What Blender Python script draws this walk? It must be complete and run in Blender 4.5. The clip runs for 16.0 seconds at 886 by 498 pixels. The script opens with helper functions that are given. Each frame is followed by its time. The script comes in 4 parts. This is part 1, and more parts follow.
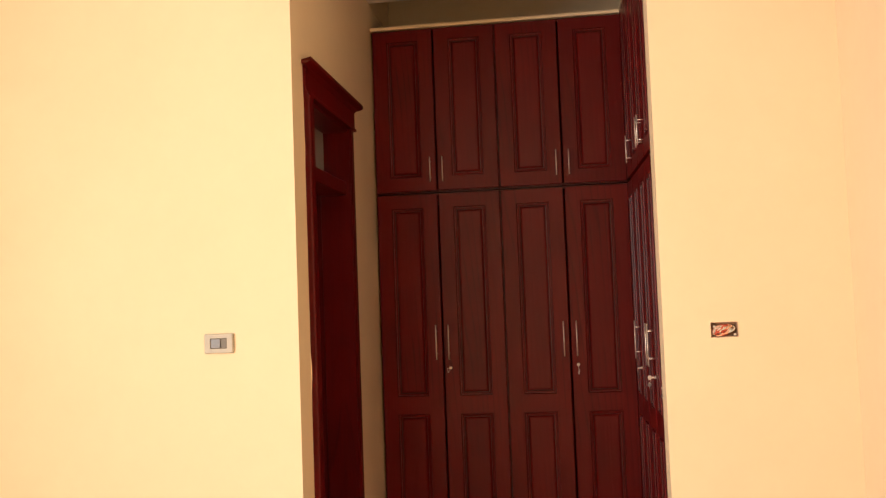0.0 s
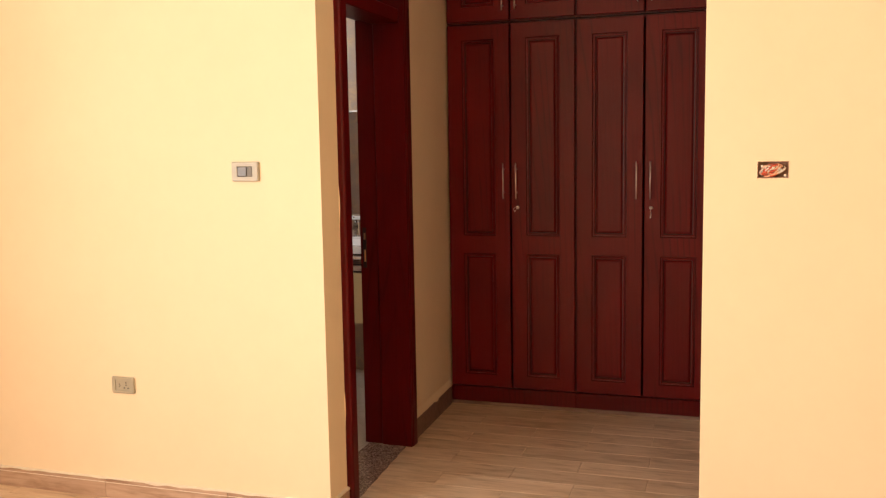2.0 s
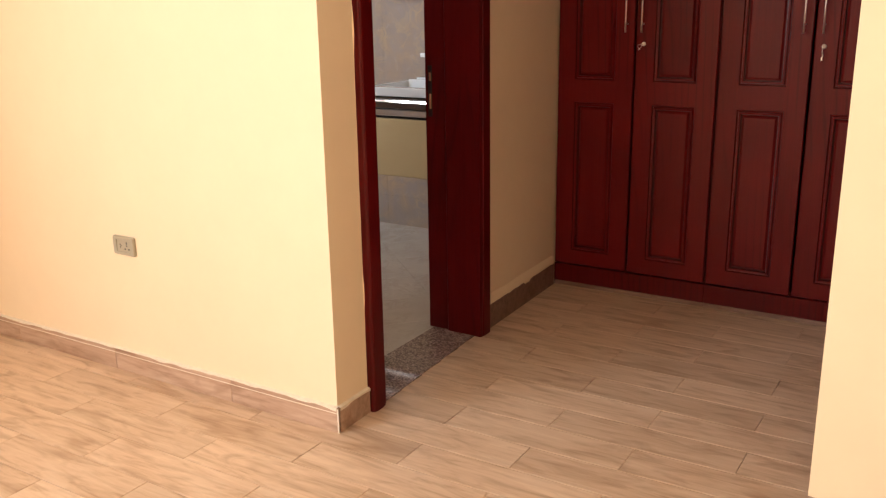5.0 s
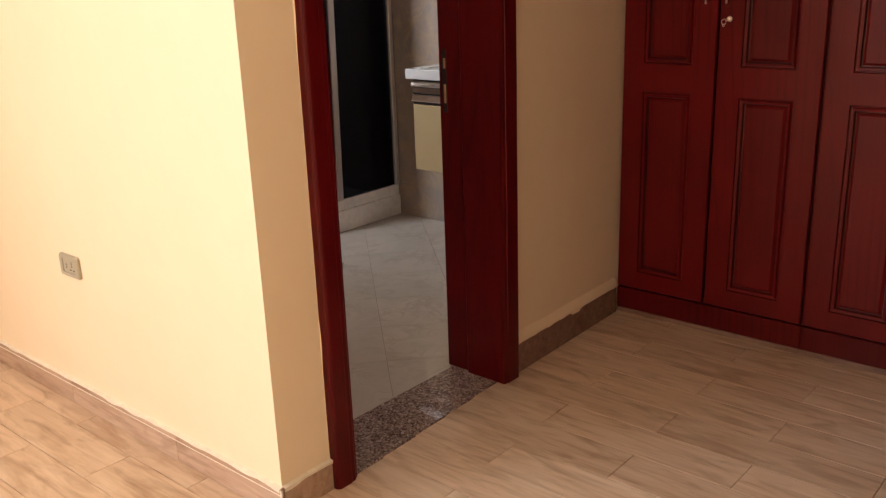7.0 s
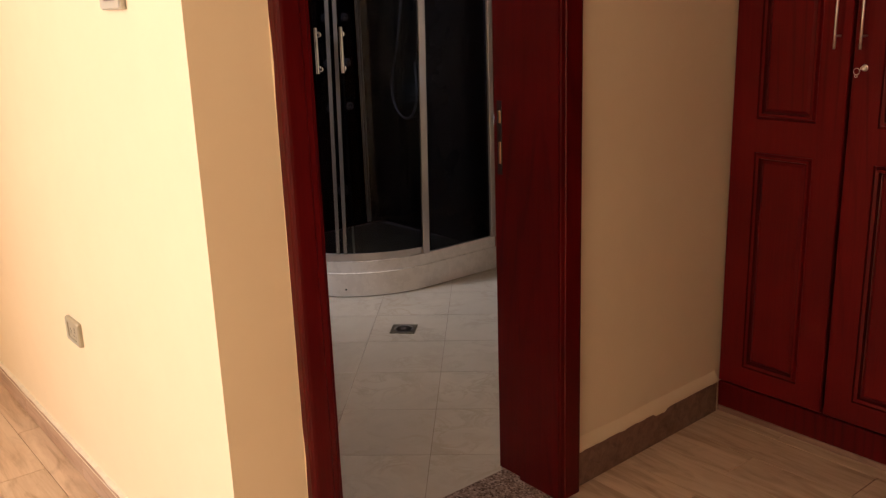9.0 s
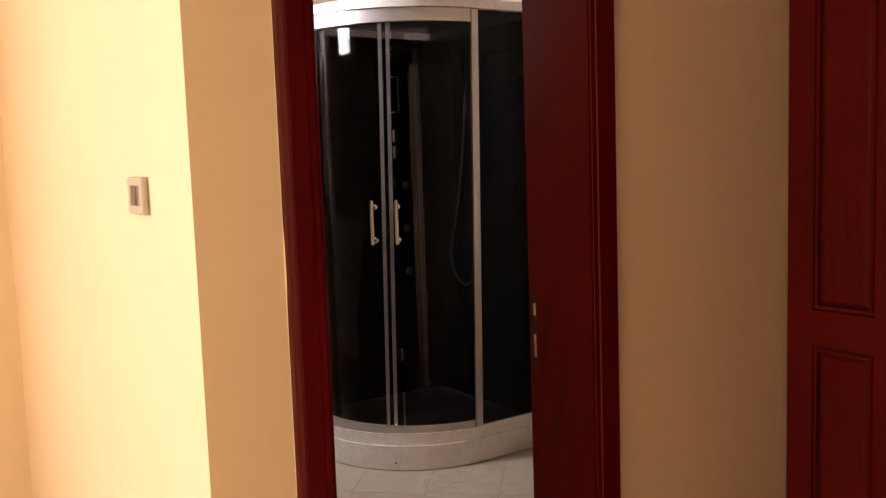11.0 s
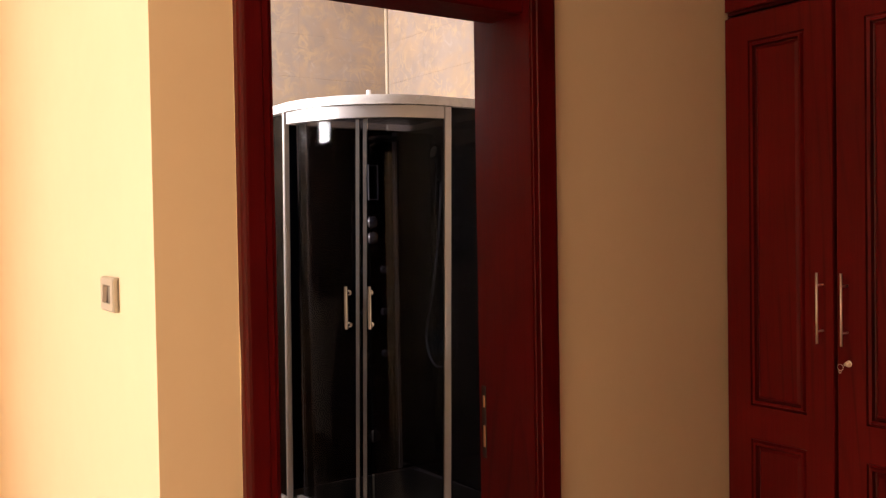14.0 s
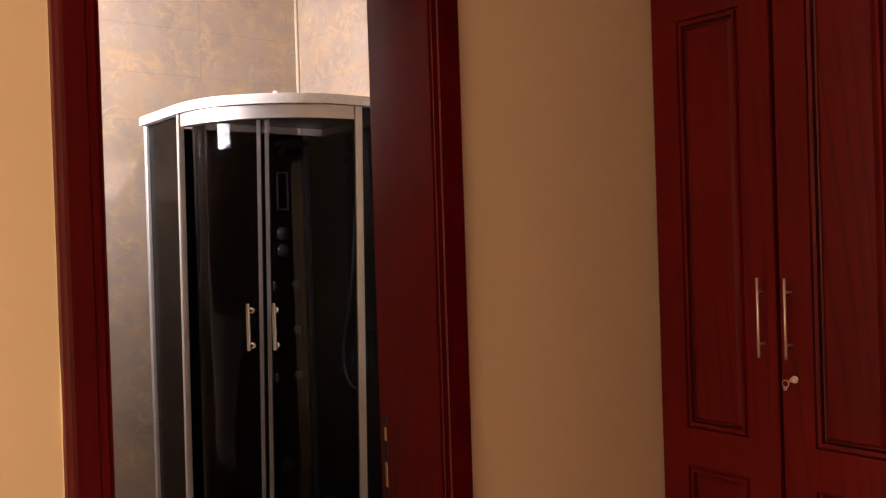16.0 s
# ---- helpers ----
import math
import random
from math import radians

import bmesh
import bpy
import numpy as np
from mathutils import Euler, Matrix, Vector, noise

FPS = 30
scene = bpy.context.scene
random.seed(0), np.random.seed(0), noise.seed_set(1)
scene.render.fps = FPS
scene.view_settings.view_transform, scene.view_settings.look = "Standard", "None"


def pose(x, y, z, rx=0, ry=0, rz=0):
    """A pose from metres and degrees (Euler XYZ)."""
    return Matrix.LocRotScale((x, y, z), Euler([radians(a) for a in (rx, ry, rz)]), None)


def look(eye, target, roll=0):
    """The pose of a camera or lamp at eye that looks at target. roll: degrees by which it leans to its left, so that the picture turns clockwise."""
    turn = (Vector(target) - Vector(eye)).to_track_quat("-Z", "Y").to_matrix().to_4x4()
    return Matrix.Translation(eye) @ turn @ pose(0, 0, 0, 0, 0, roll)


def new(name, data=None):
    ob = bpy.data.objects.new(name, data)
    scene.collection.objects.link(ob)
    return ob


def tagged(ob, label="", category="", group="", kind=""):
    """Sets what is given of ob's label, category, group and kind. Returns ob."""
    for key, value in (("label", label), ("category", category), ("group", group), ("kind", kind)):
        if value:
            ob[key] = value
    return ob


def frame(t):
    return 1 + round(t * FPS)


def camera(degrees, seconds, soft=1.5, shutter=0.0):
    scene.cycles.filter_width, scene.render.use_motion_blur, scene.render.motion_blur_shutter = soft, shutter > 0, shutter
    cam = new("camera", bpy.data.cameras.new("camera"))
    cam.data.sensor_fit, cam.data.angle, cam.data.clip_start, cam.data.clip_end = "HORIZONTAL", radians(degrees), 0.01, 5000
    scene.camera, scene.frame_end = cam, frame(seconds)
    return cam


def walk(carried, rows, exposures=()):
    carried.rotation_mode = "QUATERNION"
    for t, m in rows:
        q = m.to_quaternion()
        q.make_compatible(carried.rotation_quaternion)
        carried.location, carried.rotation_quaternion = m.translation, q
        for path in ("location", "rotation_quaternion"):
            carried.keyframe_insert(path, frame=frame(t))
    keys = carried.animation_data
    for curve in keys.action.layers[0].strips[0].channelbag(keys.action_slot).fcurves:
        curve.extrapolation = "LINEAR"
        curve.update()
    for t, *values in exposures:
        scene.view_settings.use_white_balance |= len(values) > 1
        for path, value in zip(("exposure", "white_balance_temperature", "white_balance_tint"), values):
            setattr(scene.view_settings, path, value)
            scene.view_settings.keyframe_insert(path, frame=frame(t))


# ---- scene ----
ROOM_W, ROOM_C, BATH_W = 222.0, (1.0, 0.962, 0.92), 132.0
Y1_LAMP = -1.775
PAINT_A, PAINT_B = (0.848, 0.674, 0.456), (0.878, 0.709, 0.489)
PY0 = 0.107
TZ0 = 0.18
EXPO = [(0.0, -0.16, 6500, 9), (1.5, -0.12, 6450, 9), (3.0, 0.0, 6200, 9), (4.0, 0.04, 5900, 8), (6.5, 0.05, 5500, 6), (8.0, 0.02, 5600, 7), (10.5, 0.03, 6200, 11), (12.0, 0.03, 6450, 14), (14.5, 0.01, 6500, 15), (16.0, -0.03, 6500, 17)]
WLY = -5.5
FOV = 52.895
cam = camera(FOV, 16.0, soft=1.3)
PATH = [
    (0, pose(1.0569, -5.0945, 1.5327, 93.298, 2.113, 7.669)),
    (0.5, pose(1.1207, -4.9894, 1.5248, 92.415, 0.771, 9.328)),
    (1, pose(1.2043, -4.9232, 1.5184, 90.086, 1.737, 10.798)),
    (1.5, pose(1.3407, -4.8778, 1.4940, 87.371, 1.522, 14.491)),
    (2, pose(1.5205, -4.8431, 1.4641, 83.722, 0.947, 17.746)),
    (2.5, pose(1.6181, -4.7872, 1.4460, 82.579, 1.698, 18.544)),
    (3, pose(1.6213, -4.6263, 1.4307, 81.642, 0.485, 19.125)),
    (3.5, pose(1.6121, -4.4438, 1.4121, 80.498, 1.748, 21.383)),
    (4, pose(1.6723, -4.2315, 1.3740, 78.392, 1.702, 24.900)),
    (6.5, pose(1.7233, -3.1700, 1.3424, 71.519, 1.426, 38.634)),
    (7, pose(1.6750, -2.9689, 1.3389, 72.495, 1.870, 40.459)),
    (7.5, pose(1.6149, -2.8027, 1.3520, 73.678, 1.757, 41.847)),
    (8, pose(1.5986, -2.6489, 1.3437, 72.882, 1.415, 45.456)),
    (10.5, pose(1.5371, -2.2641, 1.4136, 80.914, 2.551, 55.465)),
    (11, pose(1.5797, -2.2576, 1.4573, 84.002, 1.959, 55.943)),
    (11.5, pose(1.6161, -2.2703, 1.4834, 84.821, 1.896, 57.102)),
    (12, pose(1.6553, -2.2861, 1.5046, 86.233, 1.273, 57.302)),
    (12.5, pose(1.6823, -2.2982, 1.5167, 87.313, 1.535, 57.447)),
    (13, pose(1.7214, -2.2993, 1.5261, 87.936, 1.443, 56.710)),
    (13.5, pose(1.7482, -2.2890, 1.5300, 88.707, 0.951, 55.603)),
    (14, pose(1.7660, -2.2584, 1.5300, 88.679, 0.964, 55.584)),
    (14.5, pose(1.7673, -2.2163, 1.5216, 89.071, 0.569, 54.256)),
    (15, pose(1.7198, -2.1535, 1.5178, 89.489, 0.774, 53.420)),
    (15.5, pose(1.6265, -2.0669, 1.5138, 89.506, 1.317, 53.200)),
    (16, pose(1.5548, -1.9893, 1.5044, 89.514, 1.806, 51.425)),
]
walk(cam, PATH, EXPO)

# ---- world, sun, lamps ----
world = bpy.data.worlds.new("world")
scene.world = world
world.use_nodes = True
wn = world.node_tree.nodes
sky = wn.new("ShaderNodeTexSky")
sky.sky_type = "NISHITA"
sky.sun_disc = False
sky.sun_elevation, sky.sun_rotation = radians(46), radians(42)
wn["Background"].inputs["Strength"].default_value = 0.1
world.node_tree.links.new(sky.outputs[0], wn["Background"].inputs["Color"])

sun = new("sun", bpy.data.lights.new("sun", "SUN"))
sun.data.energy, sun.data.angle, sun.data.color = 3.0, radians(0.5), (1.0, 0.95, 0.88)
sun.matrix_world = look((9, 10, 14), (0, 0, 0))


def window_lamp(name, eye, target, w, h, power, color):
    ob = new(name, bpy.data.lights.new(name, "AREA"))
    ob.data.shape, ob.data.size, ob.data.size_y = "RECTANGLE", w, h
    ob.data.energy, ob.data.color = power, color
    ob.matrix_world = look(eye, target)
    return ob


window_lamp("bedroom_window_light", (-2.02, WLY, 1.75), (2, WLY, 1.70), 2.7, 1.7, ROOM_W, ROOM_C)
window_lamp("bathroom_window_light", (-2.42, Y1_LAMP, 2.455), (-2.37, 0, 2.50), 0.50, 0.76, BATH_W, (1.0, 0.972, 0.95))


# ---- materials ----
def mat(name, color=(0.8, 0.8, 0.8), rough=0.5, metal=0.0, coat=0.0, spec=0.5):
    m = bpy.data.materials.new(name)
    m.use_nodes = True
    b = m.node_tree.nodes["Principled BSDF"]
    b.inputs["Base Color"].default_value = (*color, 1)
    b.inputs["Roughness"].default_value = rough
    b.inputs["Metallic"].default_value = metal
    b.inputs["Coat Weight"].default_value = coat
    b.inputs["Coat Roughness"].default_value = 0.12
    b.inputs["Specular IOR Level"].default_value = spec
    return m, m.node_tree, b


def coords(nt, scale=(1, 1, 1), per_object=0.0):
    tc = nt.nodes.new("ShaderNodeTexCoord")
    mp = nt.nodes.new("ShaderNodeMapping")
    mp.inputs["Scale"].default_value = scale
    nt.links.new(tc.outputs["Object"], mp.inputs["Vector"])
    if per_object:
        oi = nt.nodes.new("ShaderNodeObjectInfo")
        mul = nt.nodes.new("ShaderNodeMath")
        mul.operation = "MULTIPLY"
        mul.inputs[1].default_value = per_object
        nt.links.new(oi.outputs["Random"], mul.inputs[0])
        nt.links.new(mul.outputs[0], mp.inputs["Location"])
    return mp.outputs[0]


def noise_tex(nt, vec, scale, detail=4.0, rough=0.55, distortion=0.0):
    n = nt.nodes.new("ShaderNodeTexNoise")
    n.inputs["Scale"].default_value = scale
    n.inputs["Detail"].default_value = detail
    n.inputs["Roughness"].default_value = rough
    n.inputs["Distortion"].default_value = distortion
    nt.links.new(vec, n.inputs["Vector"])
    return n.outputs["Fac"]


def ramp(nt, fac, stops):
    r = nt.nodes.new("ShaderNodeValToRGB")
    els = r.color_ramp.elements
    while len(els) < len(stops):
        els.new(0.5)
    for e, (p, c) in zip(els, stops):
        e.position, e.color = p, (*c, 1)
    nt.links.new(fac, r.inputs["Fac"])
    return r.outputs["Color"]


def mix(nt, a, b, fac, blend="MIX"):
    m = nt.nodes.new("ShaderNodeMix")
    m.data_type, m.blend_type = "RGBA", blend
    for sock, v in ((m.inputs["Factor"], fac), (m.inputs["A"], a), (m.inputs["B"], b)):
        if isinstance(v, (int, float)):
            sock.default_value = v
        elif isinstance(v, tuple):
            sock.default_value = (*v, 1)
        else:
            nt.links.new(v, sock)
    return m.outputs["Result"]


def bump(nt, b, height, strength, distance):
    n = nt.nodes.new("ShaderNodeBump")
    n.inputs["Strength"].default_value = strength
    n.inputs["Distance"].default_value = distance
    nt.links.new(height, n.inputs["Height"])
    nt.links.new(n.outputs[0], b.inputs["Normal"])


def remap(nt, fac, lo, hi):
    n = nt.nodes.new("ShaderNodeMapRange")
    n.inputs["To Min"].default_value, n.inputs["To Max"].default_value = lo, hi
    nt.links.new(fac, n.inputs["Value"])
    return n.outputs[0]


def paint_material():
    m, nt, b = mat("wall_paint", rough=0.62, spec=0.3)
    v = coords(nt)
    big = noise_tex(nt, v, 1.3, 3)
    col = ramp(nt, big, [(0.3, PAINT_A), (0.7, PAINT_B)])
    fine = noise_tex(nt, v, 14, 5, 0.6)
    col = mix(nt, col, ramp(nt, fine, [(0.35, (0.985, 0.983, 0.98)), (0.65, (1, 1, 1))]), 1.0, "MULTIPLY")
    nt.links.new(col, b.inputs["Base Color"])
    bump(nt, b, noise_tex(nt, v, 5, 5, 0.5), 0.10, 0.006)
    return m


def ceiling_material():
    m, nt, b = mat("ceiling_paint", rough=0.8, spec=0.2)
    v = coords(nt)
    nt.links.new(ramp(nt, noise_tex(nt, v, 2.0), [(0.3, (0.84, 0.76, 0.65)), (0.7, (0.87, 0.80, 0.70))]), b.inputs["Base Color"])
    bump(nt, b, noise_tex(nt, v, 30), 0.1, 0.003)
    return m


def redwood(name, dark, mid, light, coat=0.55, horizontal=False):
    """Dark red varnished wood with long grain and arched figure."""
    m, nt, b = mat(name, rough=0.36, coat=coat, spec=0.17)
    b.inputs["Coat Roughness"].default_value = 0.2
    v = coords(nt, (34.0, 34.0, 1.3), 37.0)
    fine = noise_tex(nt, v, 3.0, 6, 0.7, 0.3)
    v2 = coords(nt, (1.0, 1.0, 0.085), 0.22)
    warp = nt.nodes.new("ShaderNodeTexNoise")
    warp.inputs["Scale"].default_value = 7.0
    warp.inputs["Detail"].default_value = 2.0
    nt.links.new(v2, warp.inputs["Vector"])
    wadd = nt.nodes.new("ShaderNodeVectorMath")
    wadd.operation = "MULTIPLY_ADD"
    wadd.inputs[1].default_value = (0.075, 0.0, 0.075)
    nt.links.new(warp.outputs["Color"], wadd.inputs[0])
    nt.links.new(v2, wadd.inputs[2])
    rings = nt.nodes.new("ShaderNodeTexWave")
    rings.wave_type, rings.rings_direction = "RINGS", "Y"
    rings.inputs["Scale"].default_value = 11.0
    rings.inputs["Distortion"].default_value = 1.2
    rings.inputs["Detail"].default_value = 2.0
    nt.links.new(wadd.outputs[0], rings.inputs["Vector"])
    a = ramp(nt, fine, [(0.32, dark), (0.5, mid), (0.72, light)])
    c = ramp(nt, rings.outputs["Fac"], [(0.0, (0.70, 0.66, 0.66)), (0.18, (0.98, 0.98, 0.98)), (1.0, (1.04, 1.04, 1.04))])
    patch = ramp(nt, noise_tex(nt, coords(nt, (3.0, 3.0, 1.2), 5.0), 1.0, 2), [(0.46, (0.05, 0.05, 0.05)), (0.62, (0.9, 0.9, 0.9))])
    col = mix(nt, a, mix(nt, (1, 1, 1), c, patch), 1.0, "MULTIPLY")
    blot = noise_tex(nt, coords(nt, (1, 1, 1), 11.0), 2.2, 2)
    col = mix(nt, col, ramp(nt, blot, [(0.3, (0.8, 0.8, 0.8)), (0.7, (1.12, 1.1, 1.1))]), 1.0, "MULTIPLY")
    nt.links.new(col, b.inputs["Base Color"])
    nt.links.new(remap(nt, fine, 0.22, 0.46), b.inputs["Roughness"])
    add = nt.nodes.new("ShaderNodeMath")
    nt.links.new(fine, add.inputs[0])
    nt.links.new(rings.outputs["Fac"], add.inputs[1])
    bump(nt, b, add.outputs[0], 0.10, 0.002)
    return m


def plank_material(name, lo, hi, streak, rough=0.3, per=60.0):
    m, nt, b = mat(name, rough=rough, spec=0.4)
    v = coords(nt, (1.2, 11, 11), per)
    grain = noise_tex(nt, v, 3.0, 6, 0.65, 0.6)
    col = ramp(nt, grain, [(0.30, streak), (0.46, lo), (0.66, hi)])
    knots = noise_tex(nt, coords(nt, (1.6, 6, 6), per), 2.4, 3, 0.5, 1.2)
    col = mix(nt, col, ramp(nt, knots, [(0.30, (0.52, 0.43, 0.35)), (0.50, (1, 1, 1))]), 0.55, "MULTIPLY")
    oi = nt.nodes.new("ShaderNodeObjectInfo")
    col = mix(nt, col, ramp(nt, oi.outputs["Random"], [(0.0, (0.9, 0.88, 0.86)), (1.0, (1.06, 1.05, 1.04))]), 1.0, "MULTIPLY")
    nt.links.new(col, b.inputs["Base Color"])
    nt.links.new(remap(nt, grain, rough - 0.06, rough + 0.14), b.inputs["Roughness"])
    bump(nt, b, grain, 0.15, 0.0012)
    return m


def granite_material():
    m, nt, b = mat("granite", rough=0.045, spec=0.6)
    v = coords(nt)
    vo = nt.nodes.new("ShaderNodeTexVoronoi")
    vo.inputs["Scale"].default_value = 190
    nt.links.new(v, vo.inputs["Vector"])
    sep = nt.nodes.new("ShaderNodeSeparateColor")
    nt.links.new(vo.outputs["Color"], sep.inputs[0])
    col = ramp(nt, sep.outputs[0], [(0.0, (0.10, 0.062, 0.05)), (0.3, (0.24, 0.165, 0.135)), (0.7, (0.38, 0.28, 0.245)), (1.0, (0.54, 0.43, 0.385))])
    col = mix(nt, col, ramp(nt, noise_tex(nt, v, 70, 3, 0.7), [(0.38, (0.55, 0.5, 0.47)), (0.56, (1, 1, 1))]), 0.7, "MULTIPLY")
    nt.links.new(col, b.inputs["Base Color"])
    return m


def marble_tile(name, base_a, base_b, vein, rough=0.16, per=50.0):
    m, nt, b = mat(name, rough=rough, spec=0.5)
    v = coords(nt, (1, 1, 1), per)
    cloud = noise_tex(nt, v, 3.2, 6, 0.62, 0.8)
    col = ramp(nt, cloud, [(0.3, base_a), (0.7, base_b)])
    vf = noise_tex(nt, v, 7.5, 5, 0.6, 1.1)
    lines = ramp(nt, vf, [(0.44, (0, 0, 0)), (0.50, (1, 1, 1)), (0.58, (0, 0, 0))])
    mask = noise_tex(nt, v, 3.7, 3)
    lines = mix(nt, lines, ramp(nt, mask, [(0.42, (0, 0, 0)), (0.6, (1, 1, 1))]), 1.0, "MULTIPLY")
    col = mix(nt, col, vein, mix(nt, (0, 0, 0), lines, 0.7))
    nt.links.new(col, b.inputs["Base Color"])
    bump(nt, b, cloud, 0.03, 0.001)
    return m


def tinted_glass():
    m = bpy.data.materials.new("tinted_glass")
    m.use_nodes = True
    nt = m.node_tree
    nt.nodes.clear()
    out = nt.nodes.new("ShaderNodeOutputMaterial")
    tr = nt.nodes.new("ShaderNodeBsdfTransparent")
    tr.inputs[0].default_value = (0.41, 0.415, 0.455, 1)
    gl = nt.nodes.new("ShaderNodeBsdfGlossy")
    gl.inputs["Roughness"].default_value = 0.02
    fr = nt.nodes.new("ShaderNodeFresnel")
    fr.inputs[0].default_value = 1.25
    mx = nt.nodes.new("ShaderNodeMixShader")
    nt.links.new(fr.outputs[0], mx.inputs[0])
    nt.links.new(tr.outputs[0], mx.inputs[1])
    nt.links.new(gl.outputs[0], mx.inputs[2])
    nt.links.new(mx.outputs[0], out.inputs[0])
    return m


def speckled(name, color, rough, dirt=0.12, scale=6.0, spec=0.5, coat=0.0, metal=0.0):
    m, nt, b = mat(name, color, rough, metal, coat, spec)
    v = coords(nt)
    n = noise_tex(nt, v, scale, 5)
    lo = tuple(c * (1 - dirt) for c in color)
    nt.links.new(ramp(nt, n, [(0.3, lo), (0.7, color)]), b.inputs["Base Color"])
    nt.links.new(remap(nt, noise_tex(nt, v, scale * 4), max(rough - 0.05, 0.02), rough + 0.08), b.inputs["Roughness"])
    return m


def ochre_marble(name):
    """Grey-beige glazed tile with clouded ochre and gold veins that run on from tile to tile."""
    m, nt, b = mat(name, rough=0.12, spec=0.5)
    geo = nt.nodes.new("ShaderNodeNewGeometry")
    v = geo.outputs["Position"]
    cloud = noise_tex(nt, v, 2.6, 3, 0.5, 0.6)
    col = ramp(nt, cloud, [(0.3, (0.31, 0.245, 0.205)), (0.7, (0.39, 0.31, 0.26))])
    tan = noise_tex(nt, v, 5.5, 3, 0.5, 1.4)
    col = mix(nt, col, (0.46, 0.315, 0.20), ramp(nt, tan, [(0.40, (0, 0, 0)), (0.64, (0.55, 0.55, 0.55))]))
    vein = noise_tex(nt, v, 8.5, 4, 0.55, 1.1)
    line = ramp(nt, vein, [(0.43, (0, 0, 0)), (0.49, (1, 1, 1)), (0.56, (0, 0, 0))])
    mask = ramp(nt, noise_tex(nt, v, 5.0, 3), [(0.42, (0, 0, 0)), (0.62, (1, 1, 1))])
    col = mix(nt, col, (0.58, 0.40, 0.22), mix(nt, (0, 0, 0), mix(nt, line, mask, 1.0, "MULTIPLY"), 0.5))
    light = ramp(nt, noise_tex(nt, v, 12.0, 4, 0.6, 1.5), [(0.58, (0, 0, 0)), (0.75, (0.22, 0.22, 0.22))])
    col = mix(nt, col, (0.60, 0.52, 0.46), light)
    nt.links.new(col, b.inputs["Base Color"])
    nt.links.new(remap(nt, vein, 0.09, 0.18), b.inputs["Roughness"])
    return m


PAINT = paint_material()
CEIL = ceiling_material()
WOOD = redwood("wardrobe_wood", (0.110, 0.0038, 0.0042), (0.123, 0.0046, 0.0048), (0.137, 0.0058, 0.0056), coat=0.03)
# same wood, darkened: shade of grooves and door gaps put into the colour
WOOD_SHADED = redwood("wardrobe_wood_shaded", (0.055, 0.0025, 0.0022), (0.068, 0.0034, 0.0028), (0.080, 0.0045, 0.0034), coat=0.10)
JAMB = redwood("jamb_wood", (0.078, 0.0018, 0.0024), (0.090, 0.0024, 0.0029), (0.102, 0.0032, 0.0036), coat=0.02)
PLANK = plank_material("plank", (0.63, 0.455, 0.312), (0.72, 0.552, 0.400), (0.47, 0.320, 0.205), rough=0.30)
FILLER = speckled("plaster_filler", (0.86, 0.75, 0.60), 0.8, 0.15, 40)
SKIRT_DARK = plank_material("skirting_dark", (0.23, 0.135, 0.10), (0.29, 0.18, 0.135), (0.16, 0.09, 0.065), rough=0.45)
SKIRT = plank_material("skirting_plank", (0.44, 0.29, 0.20), (0.54, 0.38, 0.275), (0.30, 0.18, 0.115), rough=0.4)
GROUT = speckled("grout", (0.56, 0.38, 0.25), 0.8)
GRANITE = granite_material()
FLOOR_TILE = marble_tile("bath_floor_tile", (0.52, 0.455, 0.385), (0.60, 0.53, 0.45), (0.46, 0.39, 0.31), 0.14)
WALL_TILE = ochre_marble("bath_wall_tile")
TILE_JOINT = speckled("tile_joint", (0.36, 0.27, 0.21), 0.6)
BATH_GROUT = speckled("bath_grout", (0.24, 0.18, 0.14), 0.8)
WHITE = speckled("white_acrylic", (0.84, 0.79, 0.77), 0.26, 0.08, coat=0.4)
CERAMIC = speckled("white_ceramic", (0.80, 0.79, 0.78), 0.1, 0.03, coat=0.6)
ALU = speckled("satin_aluminium", (0.60, 0.56, 0.55), 0.34, 0.1, metal=0.65)
STRIP = speckled("grey_aluminium", (0.22, 0.21, 0.21), 0.3, 0.15, metal=0.5)
EDGE = speckled("worn_edge_profile", (0.36, 0.35, 0.36), 0.2, 0.15, metal=0.8)
CHROME_SOFT = speckled("satin_chrome", (0.74, 0.68, 0.65), 0.2, 0.05, metal=0.6)
CHROME = speckled("chrome", (0.72, 0.70, 0.69), 0.05, 0.05, metal=1.0)
STEEL = speckled("brushed_steel", (0.90, 0.82, 0.76), 0.38, 0.06, metal=0.8)
BLACK = speckled("black_glass", (0.003, 0.003, 0.005), 0.08, 0.2, spec=0.05)
COLUMN = speckled("black_column", (0.004, 0.004, 0.005), 0.4, 0.2, spec=0.03)
DARK = speckled("black_plastic", (0.02, 0.02, 0.02), 0.4, 0.2)
GREY_GAP = speckled("shadow_gap", (0.012, 0.003, 0.002), 0.6)
GLASS = tinted_glass()
PLASTIC = speckled("beige_plastic", (0.42, 0.37, 0.27), 0.4, 0.06)
SWITCH_PLASTIC = speckled("pale_beige_plastic", (0.50, 0.46, 0.385), 0.4, 0.06, spec=0.3)
PLASTIC_GREY = speckled("grey_plastic", (0.17, 0.15, 0.125), 0.5, 0.1)
CREAM = speckled("cream_lacquer", (0.56, 0.42, 0.22), 0.2, 0.05, coat=0.4)
BRASS = speckled("worn_brass", (0.66, 0.42, 0.24), 0.3, 0.2, metal=1.0)
WIRE_RED = speckled("red_wire", (0.62, 0.10, 0.05), 0.4)
WIRE_ORANGE = speckled("orange_wire", (0.85, 0.42, 0.24), 0.4)
